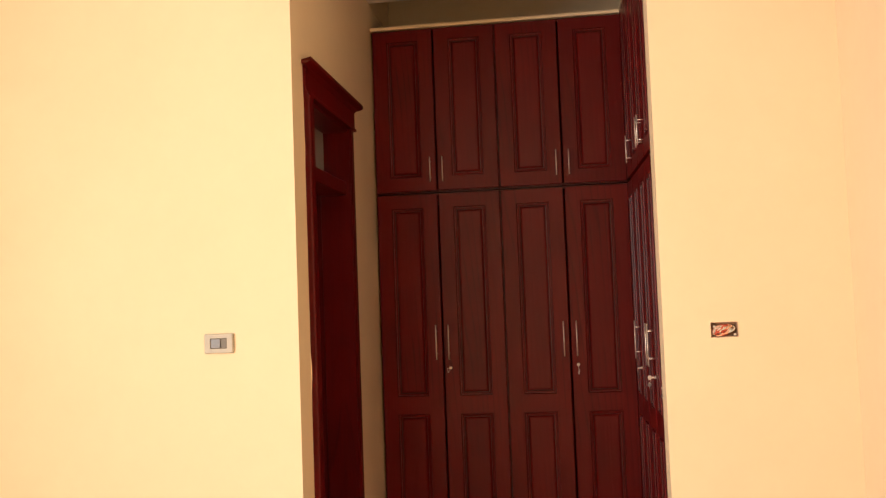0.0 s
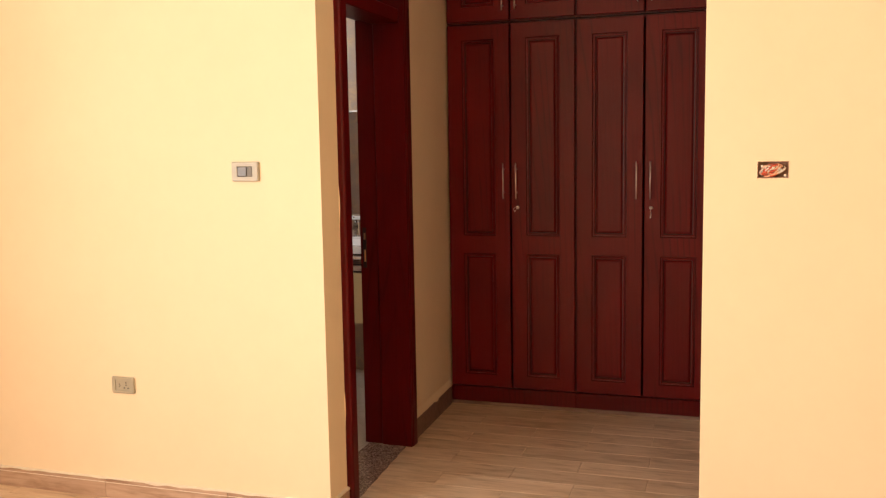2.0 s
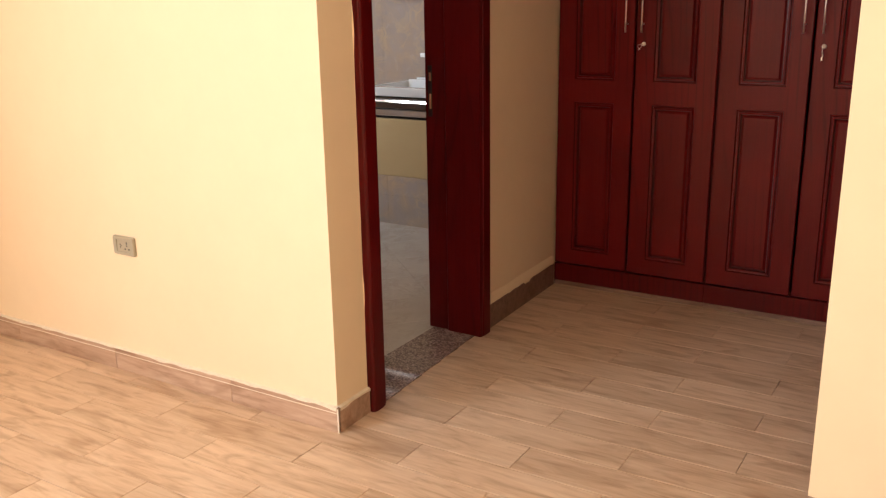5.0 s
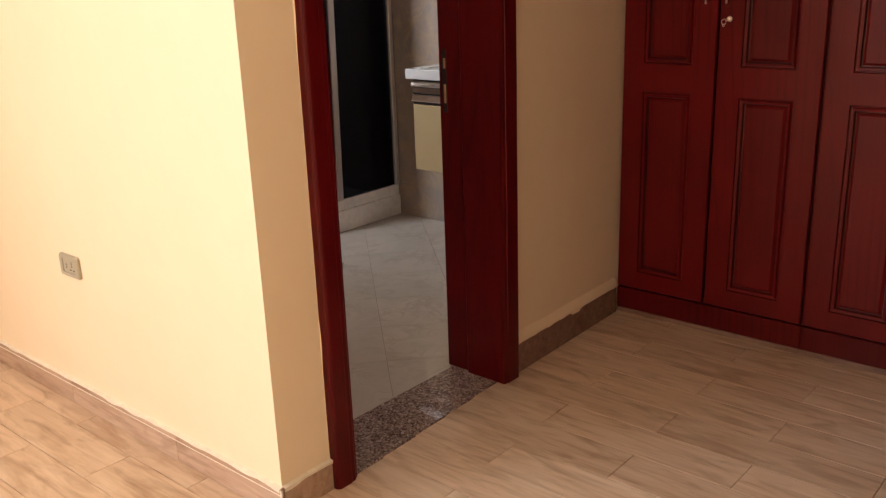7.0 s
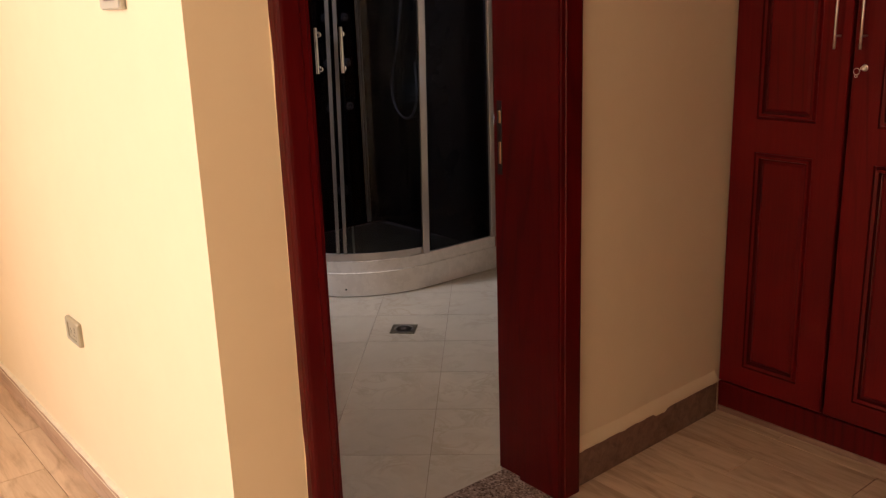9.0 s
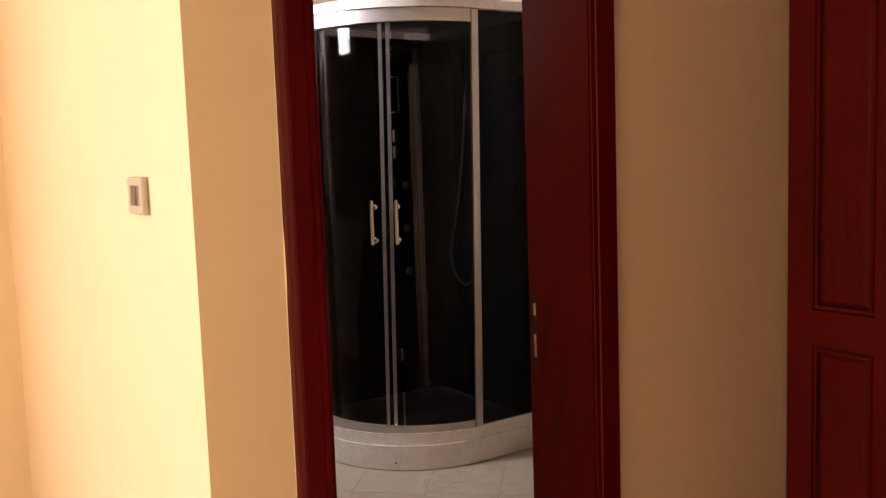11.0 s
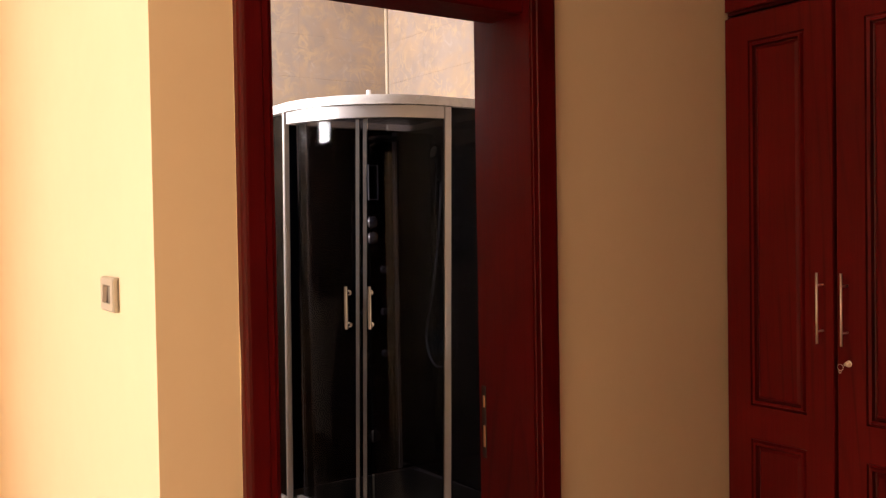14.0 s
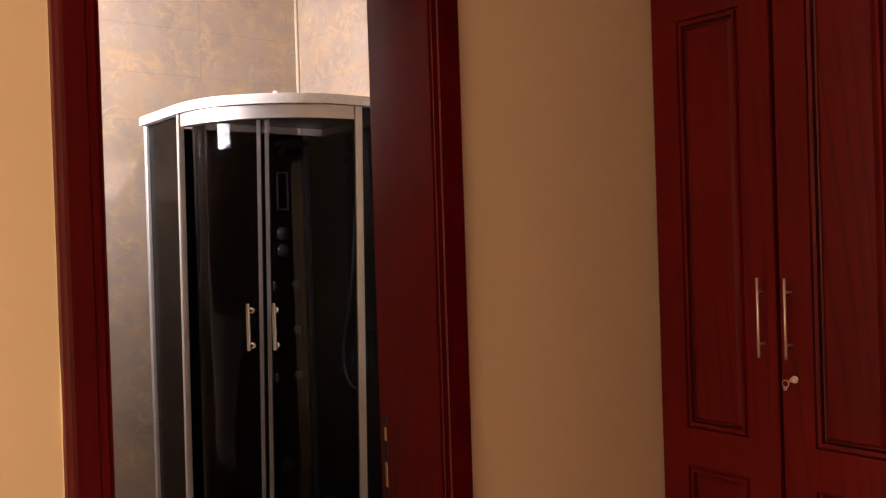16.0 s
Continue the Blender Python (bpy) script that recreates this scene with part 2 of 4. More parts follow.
WIRE_PINK = speckled("pink_wire", (0.85, 0.50, 0.38), 0.4)
WIRE_WHITE = speckled("white_wire", (0.75, 0.66, 0.55), 0.4)
SMOKED = speckled("smoked_metal", (0.22, 0.17, 0.14), 0.16, 0.1, metal=0.9)
MIRROR, _nt, _b = mat("mirror_silver", (0.86, 0.87, 0.87), 0.02, 1.0)
FROST = speckled("transom_glass", (0.35, 0.34, 0.33), 0.1, spec=0.6)


# ---- builders ----
def bm_box(bm, lo, hi, bev=0.0, segs=1):
    """Adds a box between two corners, with bevelled edges."""
    tmp = bmesh.new()
    bmesh.ops.create_cube(tmp, size=1)
    for v in tmp.verts:
        v.co = Vector([(lo[i] + hi[i]) / 2 + v.co[i] * (hi[i] - lo[i]) for i in range(3)])
    if bev:
        bmesh.ops.bevel(tmp, geom=tmp.edges[:], offset=bev, segments=segs, affect="EDGES", profile=0.6)
    me = bpy.data.meshes.new("tmp")
    tmp.to_mesh(me)
    tmp.free()
    bm.from_mesh(me)
    bpy.data.meshes.remove(me)


def bm_tube(bm, pts, r, seg=10, caps=True):
    """Adds a round tube along the points."""
    pts = [Vector(p) for p in pts]
    rings = []
    up = Vector((0, 0, 1))
    for i, p in enumerate(pts):
        d = (pts[min(i + 1, len(pts) - 1)] - pts[max(i - 1, 0)]).normalized()
        a = d.cross(up if abs(d.z) < 0.95 else Vector((1, 0, 0))).normalized()
        c = d.cross(a)
        rings.append([bm.verts.new(p + r * (math.cos(2 * math.pi * k / seg) * a + math.sin(2 * math.pi * k / seg) * c)) for k in range(seg)])
    for r0, r1 in zip(rings, rings[1:]):
        for k in range(seg):
            bm.faces.new((r0[k], r0[(k + 1) % seg], r1[(k + 1) % seg], r1[k]))
    if caps:
        bm.faces.new(rings[0][::-1])
        bm.faces.new(rings[-1])


def bm_lathe(bm, origin, axis, prof, seg=20):
    """Adds a solid of revolution; prof holds (distance along the axis, radius)."""
    origin, axis = Vector(origin), Vector(axis).normalized()
    a = axis.cross(Vector((0, 0, 1)) if abs(axis.z) < 0.9 else Vector((1, 0, 0))).normalized()
    c = axis.cross(a)
    rings = [[bm.verts.new(origin + axis * h + max(r, 1e-4) * (math.cos(2 * math.pi * k / seg) * a + math.sin(2 * math.pi * k / seg) * c)) for k in range(seg)] for h, r in prof]
    for r0, r1 in zip(rings, rings[1:]):
        for k in range(seg):
            bm.faces.new((r0[k], r0[(k + 1) % seg], r1[(k + 1) % seg], r1[k]))
    bm.faces.new(rings[0][::-1])
    bm.faces.new(rings[-1])


def bm_prism(bm, outline, z0, z1):
    """Adds an upright prism over a closed plan outline."""
    lo = [bm.verts.new((x, y, z0)) for x, y in outline]
    hi = [bm.verts.new((x, y, z1)) for x, y in outline]
    n = len(lo)
    for i in range(n):
        bm.faces.new((lo[i], lo[(i + 1) % n], hi[(i + 1) % n], hi[i]))
    bm.faces.new(lo[::-1])
    bm.faces.new(hi)


def part(name, bm, material, parent=None, label="", smooth=False, kind=""):
    bmesh.ops.recalc_face_normals(bm, faces=bm.faces[:])
    me = bpy.data.meshes.new(name)
    bm.to_mesh(me)
    bm.free()
    for mm in (material if isinstance(material, (list, tuple)) else [material]):
        me.materials.append(mm)
    if smooth:
        for p in me.polygons:
            p.use_smooth = True
    ob = new(name, me)
    ob.parent = parent
    return tagged(ob, label=label, kind=kind)


def box(name, lo, hi, material, parent=None, bev=0.0, label="", segs=1, kind=""):
    bm = bmesh.new()
    bm_box(bm, lo, hi, bev, segs)
    return part(name, bm, material, parent, label, kind=kind)


def boxes(name, items, material, parent=None, bev=0.0, label="", kind=""):
    bm = bmesh.new()
    for lo, hi in items:
        bm_box(bm, lo, hi, bev)
    return part(name, bm, material, parent, label, kind=kind)


def thing(name, at, label, category, group="", turn=0):
    ob = new(name)
    ob.matrix_world = pose(*at, 0, 0, turn)
    return tagged(ob, label=label, category=category, group=group)


# ---- structure ----
H = 3.30          # ceiling
Y1 = -1.750       # face of the bedroom wall with the switch
Y2 = -1.555       # face of the bedroom wall with the open box
XE = 1.435        # end of the second wall, at the passage


def xw(y):
    """The passage wall runs slightly askew."""
    return -0.008 + (0.040 + 0.008) * (y / Y1)


D0, D1 = -1.580, -0.714      # outer edges of the door's architrave
O0, O1 = -1.506, -0.803      # clear opening
XB = -0.205                  # bathroom face of that wall


def passage_wall():
    bm = bmesh.new()
    c0, c1 = O0 - 0.02, O1 + 0.035
    bm_prism(bm, [(xw(Y1), Y1), (xw(c0), c0), (XB, c0), (XB, Y1 + 0.16), (XB, Y1)], 0, H)
    bm_prism(bm, [(xw(c1), c1), (xw(0.62), 0.62), (XB, 0.62), (XB, c1)], 0, H)
    bm_prism(bm, [(xw(c0), c0), (xw(c1), c1), (XB, c1), (XB, c0)], 2.40, H)
    return part("wall_passage", bm, PAINT, kind="structure")


passage_wall()
XC = -2.06
box("wall_switch", (XC - 0.10, Y1, 0), (XB, Y1 + 0.17, H), PAINT, kind="structure")
JX0, JX1, JZ0, JZ1 = 1.612, 1.716, 1.351, 1.411
boxes("wall_open_box", [((XE, Y2, 0), (JX0, Y2 + 0.14, H)), ((JX1, Y2, 0), (2.32, Y2 + 0.14, H)),
                        ((JX0, Y2, 0), (JX1, Y2 + 0.14, JZ0)), ((JX0, Y2, JZ1), (JX1, Y2 + 0.14, H)),
                        ((JX0, Y2 + 0.05, JZ0), (JX1, Y2 + 0.14, JZ1))], PAINT, kind="structure")
box("wall_wardrobe_back", (XB, 0.62, 0), (2.2, 0.78, H), PAINT, kind="structure")
box("wall_wardrobe_side", (2.05, Y2 + 0.14, 0), (2.2, 0.62, H), PAINT, kind="structure")
box("wall_bedroom_east", (2.143, -7.5, 0), (2.32, Y2, H), PAINT, kind="structure")
WY0, WY1 = -6.90, -4.10
boxes("wall_bedroom_west", [((XC - 0.10, -7.5, 0), (XC, WY0, H)), ((XC - 0.10, WY1, 0), (XC, Y1, H)),
                            ((XC - 0.10, WY0, 0), (XC, WY1, 0.85)), ((XC - 0.10, WY0, 2.65), (XC, WY1, H))], PAINT, kind="structure")
box("wall_bedroom_south", (XC, -7.5, 0), (2.143, -7.32, H), PAINT, kind="structure")
boxes("ceiling", [((XC - 0.10, -7.5, H), (2.32, -0.012, H + 0.15)), ((XB, -0.012, 3.66), (2.2, 0.78, 3.80)), ((XB, -0.012, H + 0.15), (2.2, 0.10, 3.66))], CEIL, kind="structure")
boxes("wall_above_wardrobe", [((XB, 0.62, H), (2.2, 0.78, 3.66)), ((XB, -0.012, H), (xw(0), 0.62, 3.66)), ((1.60, -0.012, H), (2.2, 0.62, 3.66))], PAINT, kind="structure")
box("ceiling_over_wall", (XB - 0.02, -0.012, H), (XB, 0.78, H + 0.15), CEIL, kind="structure")

# bathroom shell
BX, BY, BS = -3.02, 0.62, Y1 + 0.17
boxes("wall_bathroom_core", [((BX - 0.2, BY + 0.012, 0), (XB, BY + 0.16, H)), ((BX - 0.2, BS, 0), (BX - 0.012, BY + 0.012, H))], TILE_JOINT, kind="structure")
boxes("wall_bathroom_window", [((BX - 0.2, Y1, 0), (XC - 0.10, BS, 2.05)), ((BX - 0.2, Y1, 2.86), (XC - 0.10, BS, H)),
                               ((BX - 0.2, Y1, 2.05), (-2.68, BS, 2.86))], TILE_JOINT, kind="structure")
box("bathroom_ceiling", (BX - 0.2, Y1, H), (XC - 0.10, 0.78, H + 0.15), CEIL, kind="structure")
box("subfloor", (BX - 0.2, -7.5, -0.20), (2.32, 0.78, -0.012), GROUT, kind="structure")
sub = box("bathroom_screed", (BX - 0.02, BS, -0.012), (XB, BY, -0.003), BATH_GROUT, kind="structure")
floor = box("floor", (XC, -7.32, -0.012), (2.143, Y1, -0.003), GROUT, kind="structure")
box("passage_floor_bed", (XB, Y1, -0.012), (2.05, 0.62, -0.003), GROUT, kind="structure")

# granite sill under the door
bm = bmesh.new()
bm_prism(bm, [(-0.19, O0), (0.045, O0), (0.005, O1 + 0.012), (-0.19, O1 + 0.012)], -0.003, 0.004)
tagged(part("door_sill", bm, GRANITE), "polished brown speckled granite sill in the doorway", "door sill", kind="structure")


# ---- skirting ----
def skirting():
    root = new("baseboard")
    tagged(root, kind="structure")
    h = 0.086
    xs = [XC + 0.012, -1.62, -1.02, -0.42, 0.048]
    for a, b in zip(xs, xs[1:]):
        box("plank", (a + 0.0008, Y1 - 0.011, 0), (b - 0.0008, Y1, h), SKIRT, root, 0.0012)
    bm = bmesh.new()
    bm_prism(bm, [(xw(Y1), Y1 + 0.001), (xw(Y1) + 0.011, Y1 + 0.001), (xw(D0) + 0.011, D0 - 0.002), (xw(D0), D0 - 0.002)], 0, h)
    h2 = 0.112
    part("plank", bm, SKIRT, root)
    bm = bmesh.new()
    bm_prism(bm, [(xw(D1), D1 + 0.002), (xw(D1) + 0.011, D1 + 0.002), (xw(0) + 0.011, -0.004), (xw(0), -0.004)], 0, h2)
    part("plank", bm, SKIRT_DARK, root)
    box("plank", (XC, -4.2, 0), (XC + 0.011, Y1 - 0.012, h), SKIRT, root, 0.0012)
    box("filler_joint", (XC + 0.0108, -1.818, 0.002), (XC + 0.0122, -1.8145, h - 0.001), FILLER, root)
    for a, b in ((XE, 1.95), (1.952, 2.13)):
        box("plank", (a, Y2 - 0.011, 0), (b, Y2, h), SKIRT, root, 0.0012)
    # uneven bead of filler and paint where wall meets skirting
    rnd = random.Random(4)

    def bead(p0, p1, nrm):
        n = int((Vector(p1) - Vector(p0)).length / 0.018)
        bm = bmesh.new()
        rows = []
        for i in range(n + 1):
            q = Vector(p0).lerp(Vector(p1), i / n)
            drop = 0.001 + 0.010 * max(0.0, noise.noise(q * 11)) + 0.020 * max(0.0, noise.noise(q * 4.1) - 0.22)
            o = Vector(nrm)
            rows.append([bm.verts.new(q + Vector((0, 0, 0.004))), bm.verts.new(q + o * 0.0125 + Vector((0, 0, 0.0015))), bm.verts.new(q + o * 0.0125 - Vector((0, 0, drop)))])
        for a, b in zip(rows, rows[1:]):
            for k in (0, 1):
                bm.faces.new((a[k], b[k], b[k + 1], a[k + 1]))
        part("filler_bead", bm, FILLER, root)
    bead((XC + 0.01, Y1, h), (0.045, Y1, h), (0, -1, 0))
    bead((xw(Y1), Y1, h), (xw(D0), D0, h), (1, 0, 0))
    bead((xw(D1), D1, h2), (xw(0), -0.005, h2), (1, 0, 0))
    # filler squeezed out of the mitre at the corner
    bm = bmesh.new()
    rows = []
    for i in range(13):
        z = 0.001 + (h - 0.001) * i / 12
        w = 0.0022 + 0.0028 * abs(noise.noise(Vector((z * 60, 3, 1))))
        x0, y0 = xw(Y1) + 0.0112, Y1 - 0.0112
        rows.append([bm.verts.new(c) for c in ((x0 - w - 0.002, y0 - 0.0004, z), (x0 + 0.0012, y0 - 0.0012, z), (x0 + 0.0004, y0 + w + 0.001, z))])
    for a, b in zip(rows, rows[1:]):
        for k in (0, 1):
            bm.faces.new((a[k], b[k], b[k + 1], a[k + 1]))
    part("filler_joint", bm, FILLER, root)
    # shallow moulding line along the top of the paler planks
    box("moulding", (XC + 0.012, Y1 - 0.0122, h - 0.018), (0.045, Y1 - 0.0108, h - 0.0155), FILLER, root)
    # wall paint run over the edges of the door's architraves
    for ye, sg in ((D0, 1), (D1, -1)):
        bm = bmesh.new()
        rows = []
        for i in range(121):
            z = 0.09 + 2.31 * i / 120
            d = 0.0006 + 0.014 * max(0.0, noise.noise(Vector((z * 6, 1, ye))) - 0.25) + 0.001 * abs(noise.noise(Vector((z * 31, 1, ye))))
            rows.append([bm.verts.new(c) for c in ((xw(ye) - 0.001, ye - sg * 0.0016, z), (xw(ye) + d * 0.6, ye - sg * 0.0006, z), (xw(ye) + d, ye + sg * 0.0001, z))])
        for a, b in zip(rows, rows[1:]):
            for k in (0, 1):
                bm.faces.new((a[k], b[k], b[k + 1], a[k + 1]))
        part("paint_edge", bm, PAINT, root, "paint run over the architrave's edge", smooth=True)
    # thickened plaster sloping down to the darker skirting
    bm = bmesh.new()
    rows = []
    n = 46
    for i in range(n + 1):
        y = D1 + 0.003 + (-0.005 - D1 - 0.003) * i / n
        q = Vector((0, y, 0))
        up = 0.034 + 0.006 * noise.noise(q * 7)
        dn = 0.004 + 0.006 * max(0.0, noise.noise(q * 19 + Vector((3, 0, 0)))) + (0.010 if 0.52 < i / n < 0.60 else 0.0)
        rows.append([bm.verts.new(c) for c in ((xw(y) - 0.001, y, h2 + up), (xw(y) + 0.009, y, h2 + up * 0.45), (xw(y) + 0.0135, y, h2 + 0.001), (xw(y) + 0.0135, y, h2 - dn))])
    for a, b in zip(rows, rows[1:]):
        for k in range(3):
            bm.faces.new((a[k], b[k], b[k + 1], a[k + 1]))
    part("plaster_fillet", bm, PAINT, root, smooth=True)


skirting()


# ---- door frame with transom ----
def door_frame():
    root = thing("door_frame", (0, 0, 0), "dark red varnished door frame with a fixed transom, no leaf shut", "door frame")
    px = 0.030

    def arch(y0, y1, z1, inner):
        bm = bmesh.new()
        s = 1 if inner > y0 + 0.03 else -1
        e = y0 if s > 0 else y1
        w = y1 - y0
        xo, xi = xw((y0 + y1) / 2), xw((y0 + y1) / 2) + px
        out = [(xo - 0.002, e), (xi - 0.010, e), (xi - 0.004, e + s * 0.003), (xi - 0.001, e + s * 0.008), (xi, e + s * 0.014), (xi, e + s * (w - 0.020)), (xi - 0.003, e + s * (w - 0.017)), (xi - 0.003, e + s * (w - 0.004)), (xi - 0.006, e + s * w), (xo - 0.002, e + s * w)]
        bm_prism(bm, out if s > 0 else out[::-1], 0, z1)
        part("architrave", bm, JAMB, root)
    arch(D0, O0 - 0.005, 2.40, O0)
    arch(O1 + 0.005, D1, 2.40, O1)
    # head board and cornice
    bm = bmesh.new()
    x0 = xw(-1.1)
    prof = [(x0 - 0.01, 2.40), (x0 + 0.034, 2.40), (x0 + 0.034, 2.412), (x0 + 0.026, 2.42), (x0 + 0.026, 2.495), (x0 + 0.036, 2.505), (x0 + 0.040, 2.515), (x0 + 0.062, 2.525), (x0 + 0.062, 2.542), (x0 - 0.01, 2.542)]
    ends = []
    for y, over in ((D0, -1), (D1, 1)):
        ends.append([bm.verts.new((x, y + over * (0.045 if z > 2.51 and x > x0 else 0.0), z)) for x, z in prof])
    n = len(prof)
    for i in range(n):
        bm.faces.new((ends[0][i], ends[0][(i + 1) % n], ends[1][(i + 1) % n], ends[1][i]))
    bm.faces.new(ends[0])
    bm.faces.new(ends[1][::-1])
    part("cornice", bm, JAMB, root)
    # linings with the rebate for the leaf
    XR = -0.118
    for y, s in ((O0, -1), (O1, 1)):
        bm = bmesh.new()
        e = xw(y) + 0.024
        out = [(e, y), (XR + 0.004, y), (XR, y + s * 0.004), (XR, y + s * 0.014), (XB - 0.008, y + s * 0.014), (XB - 0.008, y + s * 0.036), (e - 0.024, y + s * 0.036), (e - 0.024, y + s * 0.02), (e, y + s * 0.008)]
        bm_prism(bm, out, 0.003, 2.40)
        part("jamb", bm, JAMB, root)
    boxes("head", [((XB - 0.008, O0 - 0.02, 2.385), (0.03, O1 + 0.03, 2.405))], JAMB, root, 0.002)
    bm = bmesh.new()
    bm_box(bm, (XR, O0, 2.070), (0.018, O1, 2.135), 0.004)
    bm_box(bm, (XB - 0.006, O0 - 0.02, 2.096), (XR + 0.001, O1 + 0.02, 2.135), 0.003)
    part("transom_bar", bm, JAMB, root)
    box("transom_pane", (-0.10, O0 + 0.002, 2.135), (-0.094, O1 - 0.002, 2.385), FROST, root, label="plain transom glass pane")
    for z0, z1 in ((1.035, 1.068), (0.925, 0.985)):
        bm = bmesh.new()
        bm_box(bm, (-0.196, O1 + 0.0118, z0), (-0.186, O1 + 0.0145, z1), 0.001)
        part("strike_plate", bm, BRASS, root, "small worn brass strike plate")
    box("keeper", (-0.201, O1 + 0.0125, 0.895), (-0.182, O1 + 0.0139, 1.095), GREY_GAP, root, 0.0005, label="dark keeper plate behind the strikes")


door_frame()


# ---- wardrobe doors ----
def door_mesh(name, w, h, openings, t=0.020):
    """A slab with raised panels: x across, z up, its face at y = 0. openings: (x0, x1, z0, z1)."""
    steps = [(0.0, 0.0), (0.003, -0.005), (0.007, -0.0055), (0.010, 0.0035), (0.017, 0.0030), (0.020, -0.007), (0.024, -0.0075), (0.032, -0.0015)]
    dark = (1, 5)
    bm = bmesh.new()
    r = 0.003
    xs = sorted({r, w - r} | {o[i] for o in openings for i in (0, 1)})
    zs = sorted({r, h - r} | {o[i] for o in openings for i in (2, 3)})
    grid = {(x, z): bm.verts.new((x, 0, z)) for x in xs for z in zs}
    for x0, x1 in zip(xs, xs[1:]):
        for z0, z1 in zip(zs, zs[1:]):
            if any(o[0] <= x0 and x1 <= o[1] and o[2] <= z0 and z1 <= o[3] for o in openings):
                continue
            bm.faces.new((grid[x0, z0], grid[x1, z0], grid[x1, z1], grid[x0, z1]))
    # rounded outer edge and sides
    def ring(x0, x1, z0, z1, y):
        return [bm.verts.new(c) for c in ((x0, y, z0), (x1, y, z0), (x1, y, z1), (x0, y, z1))]
    r0 = ring(r, w - r, r, h - r, 0.0)
    r1 = ring(0, w, 0, h, 0.003)
    r2 = ring(0, w, 0, h, t)
    for a, b in ((r0, r1), (r1, r2)):
        for k in range(4):
            bm.faces.new((a[k], a[(k + 1) % 4], b[(k + 1) % 4], b[k]))
    bm.faces.new(r2[::-1])
    bmesh.ops.remove_doubles(bm, verts=bm.verts[:], dist=1e-5)
    bmesh.ops.recalc_face_normals(bm, faces=bm.faces[:])
    me = bpy.data.meshes.new(name)
    bm.to_mesh(me)
    bm.free()
    me.materials.append(WOOD)
    panels = []
    for (x0, x1, z0, z1) in openings:
        pb = bmesh.new()
        prev = None
        for i, (d, hgt) in enumerate(steps):
            cur = [pb.verts.new(c) for c in ((x0 + d, -hgt, z0 + d), (x1 - d, -hgt, z0 + d), (x1 - d, -hgt, z1 - d), (x0 + d, -hgt, z1 - d))]
            if prev:
                for k in range(4):
                    f = pb.faces.new((prev[k], prev[(k + 1) % 4], cur[(k + 1) % 4], cur[k]))
                    # recessed steps take the darkened wood, so their shade is painted in
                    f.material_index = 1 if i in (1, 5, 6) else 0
            prev = cur
        pb.faces.new(prev)
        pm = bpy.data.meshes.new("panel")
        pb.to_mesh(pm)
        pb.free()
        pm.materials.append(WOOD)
        pm.materials.append(WOOD_SHADED)
        panels.append(pm)
    return me, panels


def handle_mesh(hl=0.098):
    bm = bmesh.new()
    bm_tube(bm, [(0, -0.030, -hl), (0, -0.030, hl)], 0.0034, 10)
    for z in (-hl * 0.65, hl * 0.65):
        bm_tube(bm, [(0, 0.001, z), (0, -0.028, z)], 0.003, 8)
    me = bpy.data.meshes.new("handle")
    bm.to_mesh(me)
    bm.free()
    me.materials.append(STEEL)
    for p in me.polygons:
        p.use_smooth = True
    return me


def lock_mesh(with_key, ring_only=False):
    bm = bmesh.new()
    bm_lathe(bm, (0, 0.001, 0), (0, -1, 0), [(0, 0.0092), (0.002, 0.0092), (0.003, 0.0074), (0.008, 0.0074), (0.009, 0.0064)], 16)
    if with_key:
        bm_box(bm, (-0.0012, -0.022, -0.004), (0.0012, -0.008, 0.004), 0.0004)
        bm_lathe(bm, (-0.0012, -0.028, 0), (1, 0, 0), [(0, 0.010), (0.0024, 0.010)], 16)
        # second key hanging from its ring
        ring = [(0.0, -0.030 + 0.006 * math.sin(a), -0.014 + 0.009 * math.cos(a)) for a in [i * math.pi / 6 for i in range(13)]]
        bm_tube(bm, ring, 0.0009, 6, caps=False)
        bm_lathe(bm, (0.001, -0.031, -0.032), (1, 0.3, 0), [(0, 0.0095), (0.002, 0.0095)], 16)
        bm_box(bm, (-0.0025, -0.032, -0.052), (0.0025, -0.030, -0.038), 0.0005)
    elif ring_only:
        bm_box(bm, (-0.0006, -0.024, -0.0035), (0.0006, -0.008, 0.0035), 0.0002)
        for r0, dz, dx in ((0.0085, -0.008, -0.010), (0.0035, -0.020, -0.011)):
            bm_tube(bm, [(dx + r0 * math.sin(i * math.pi / 8), -0.024, dz + r0 * math.cos(i * math.pi / 8)) for i in range(17)], 0.0008, 6, caps=False)
    me = bpy.data.meshes.new("lock")
    bm.to_mesh(me)
    bm.free()
    me.materials.append(STEEL)
    return me


def obj(name, me, parent, at=(0, 0, 0), label=""):
    ob = new(name, me)
    ob.parent = parent
    ob.location = at
    return tagged(ob, label=label)


P = 0.3625                    # pitch of the doors
GAP = 0.010
Z0, Z1, Z2, Z3 = 0.115, 2.150, 2.172, 3.125
DW = P - GAP
LOW, LOWP = door_mesh("door", DW, Z1 - Z0, [(0.083, DW - 0.083, 0.068, 0.770), (0.083, DW - 0.083, 0.870, Z1 - Z0 - 0.078)])
UP, UPP = door_mesh("door", DW, Z3 - Z2, [(0.083, DW - 0.083, 0.078, Z3 - Z2 - 0.066)])
HANDLE, HANDLE_UP, LOCK, LOCK_KEY = handle_mesh(), handle_mesh(0.072), lock_mesh(False, True), lock_mesh(True)
PS = 0.2756                   # pitch of the narrow side doors
NW = PS - GAP
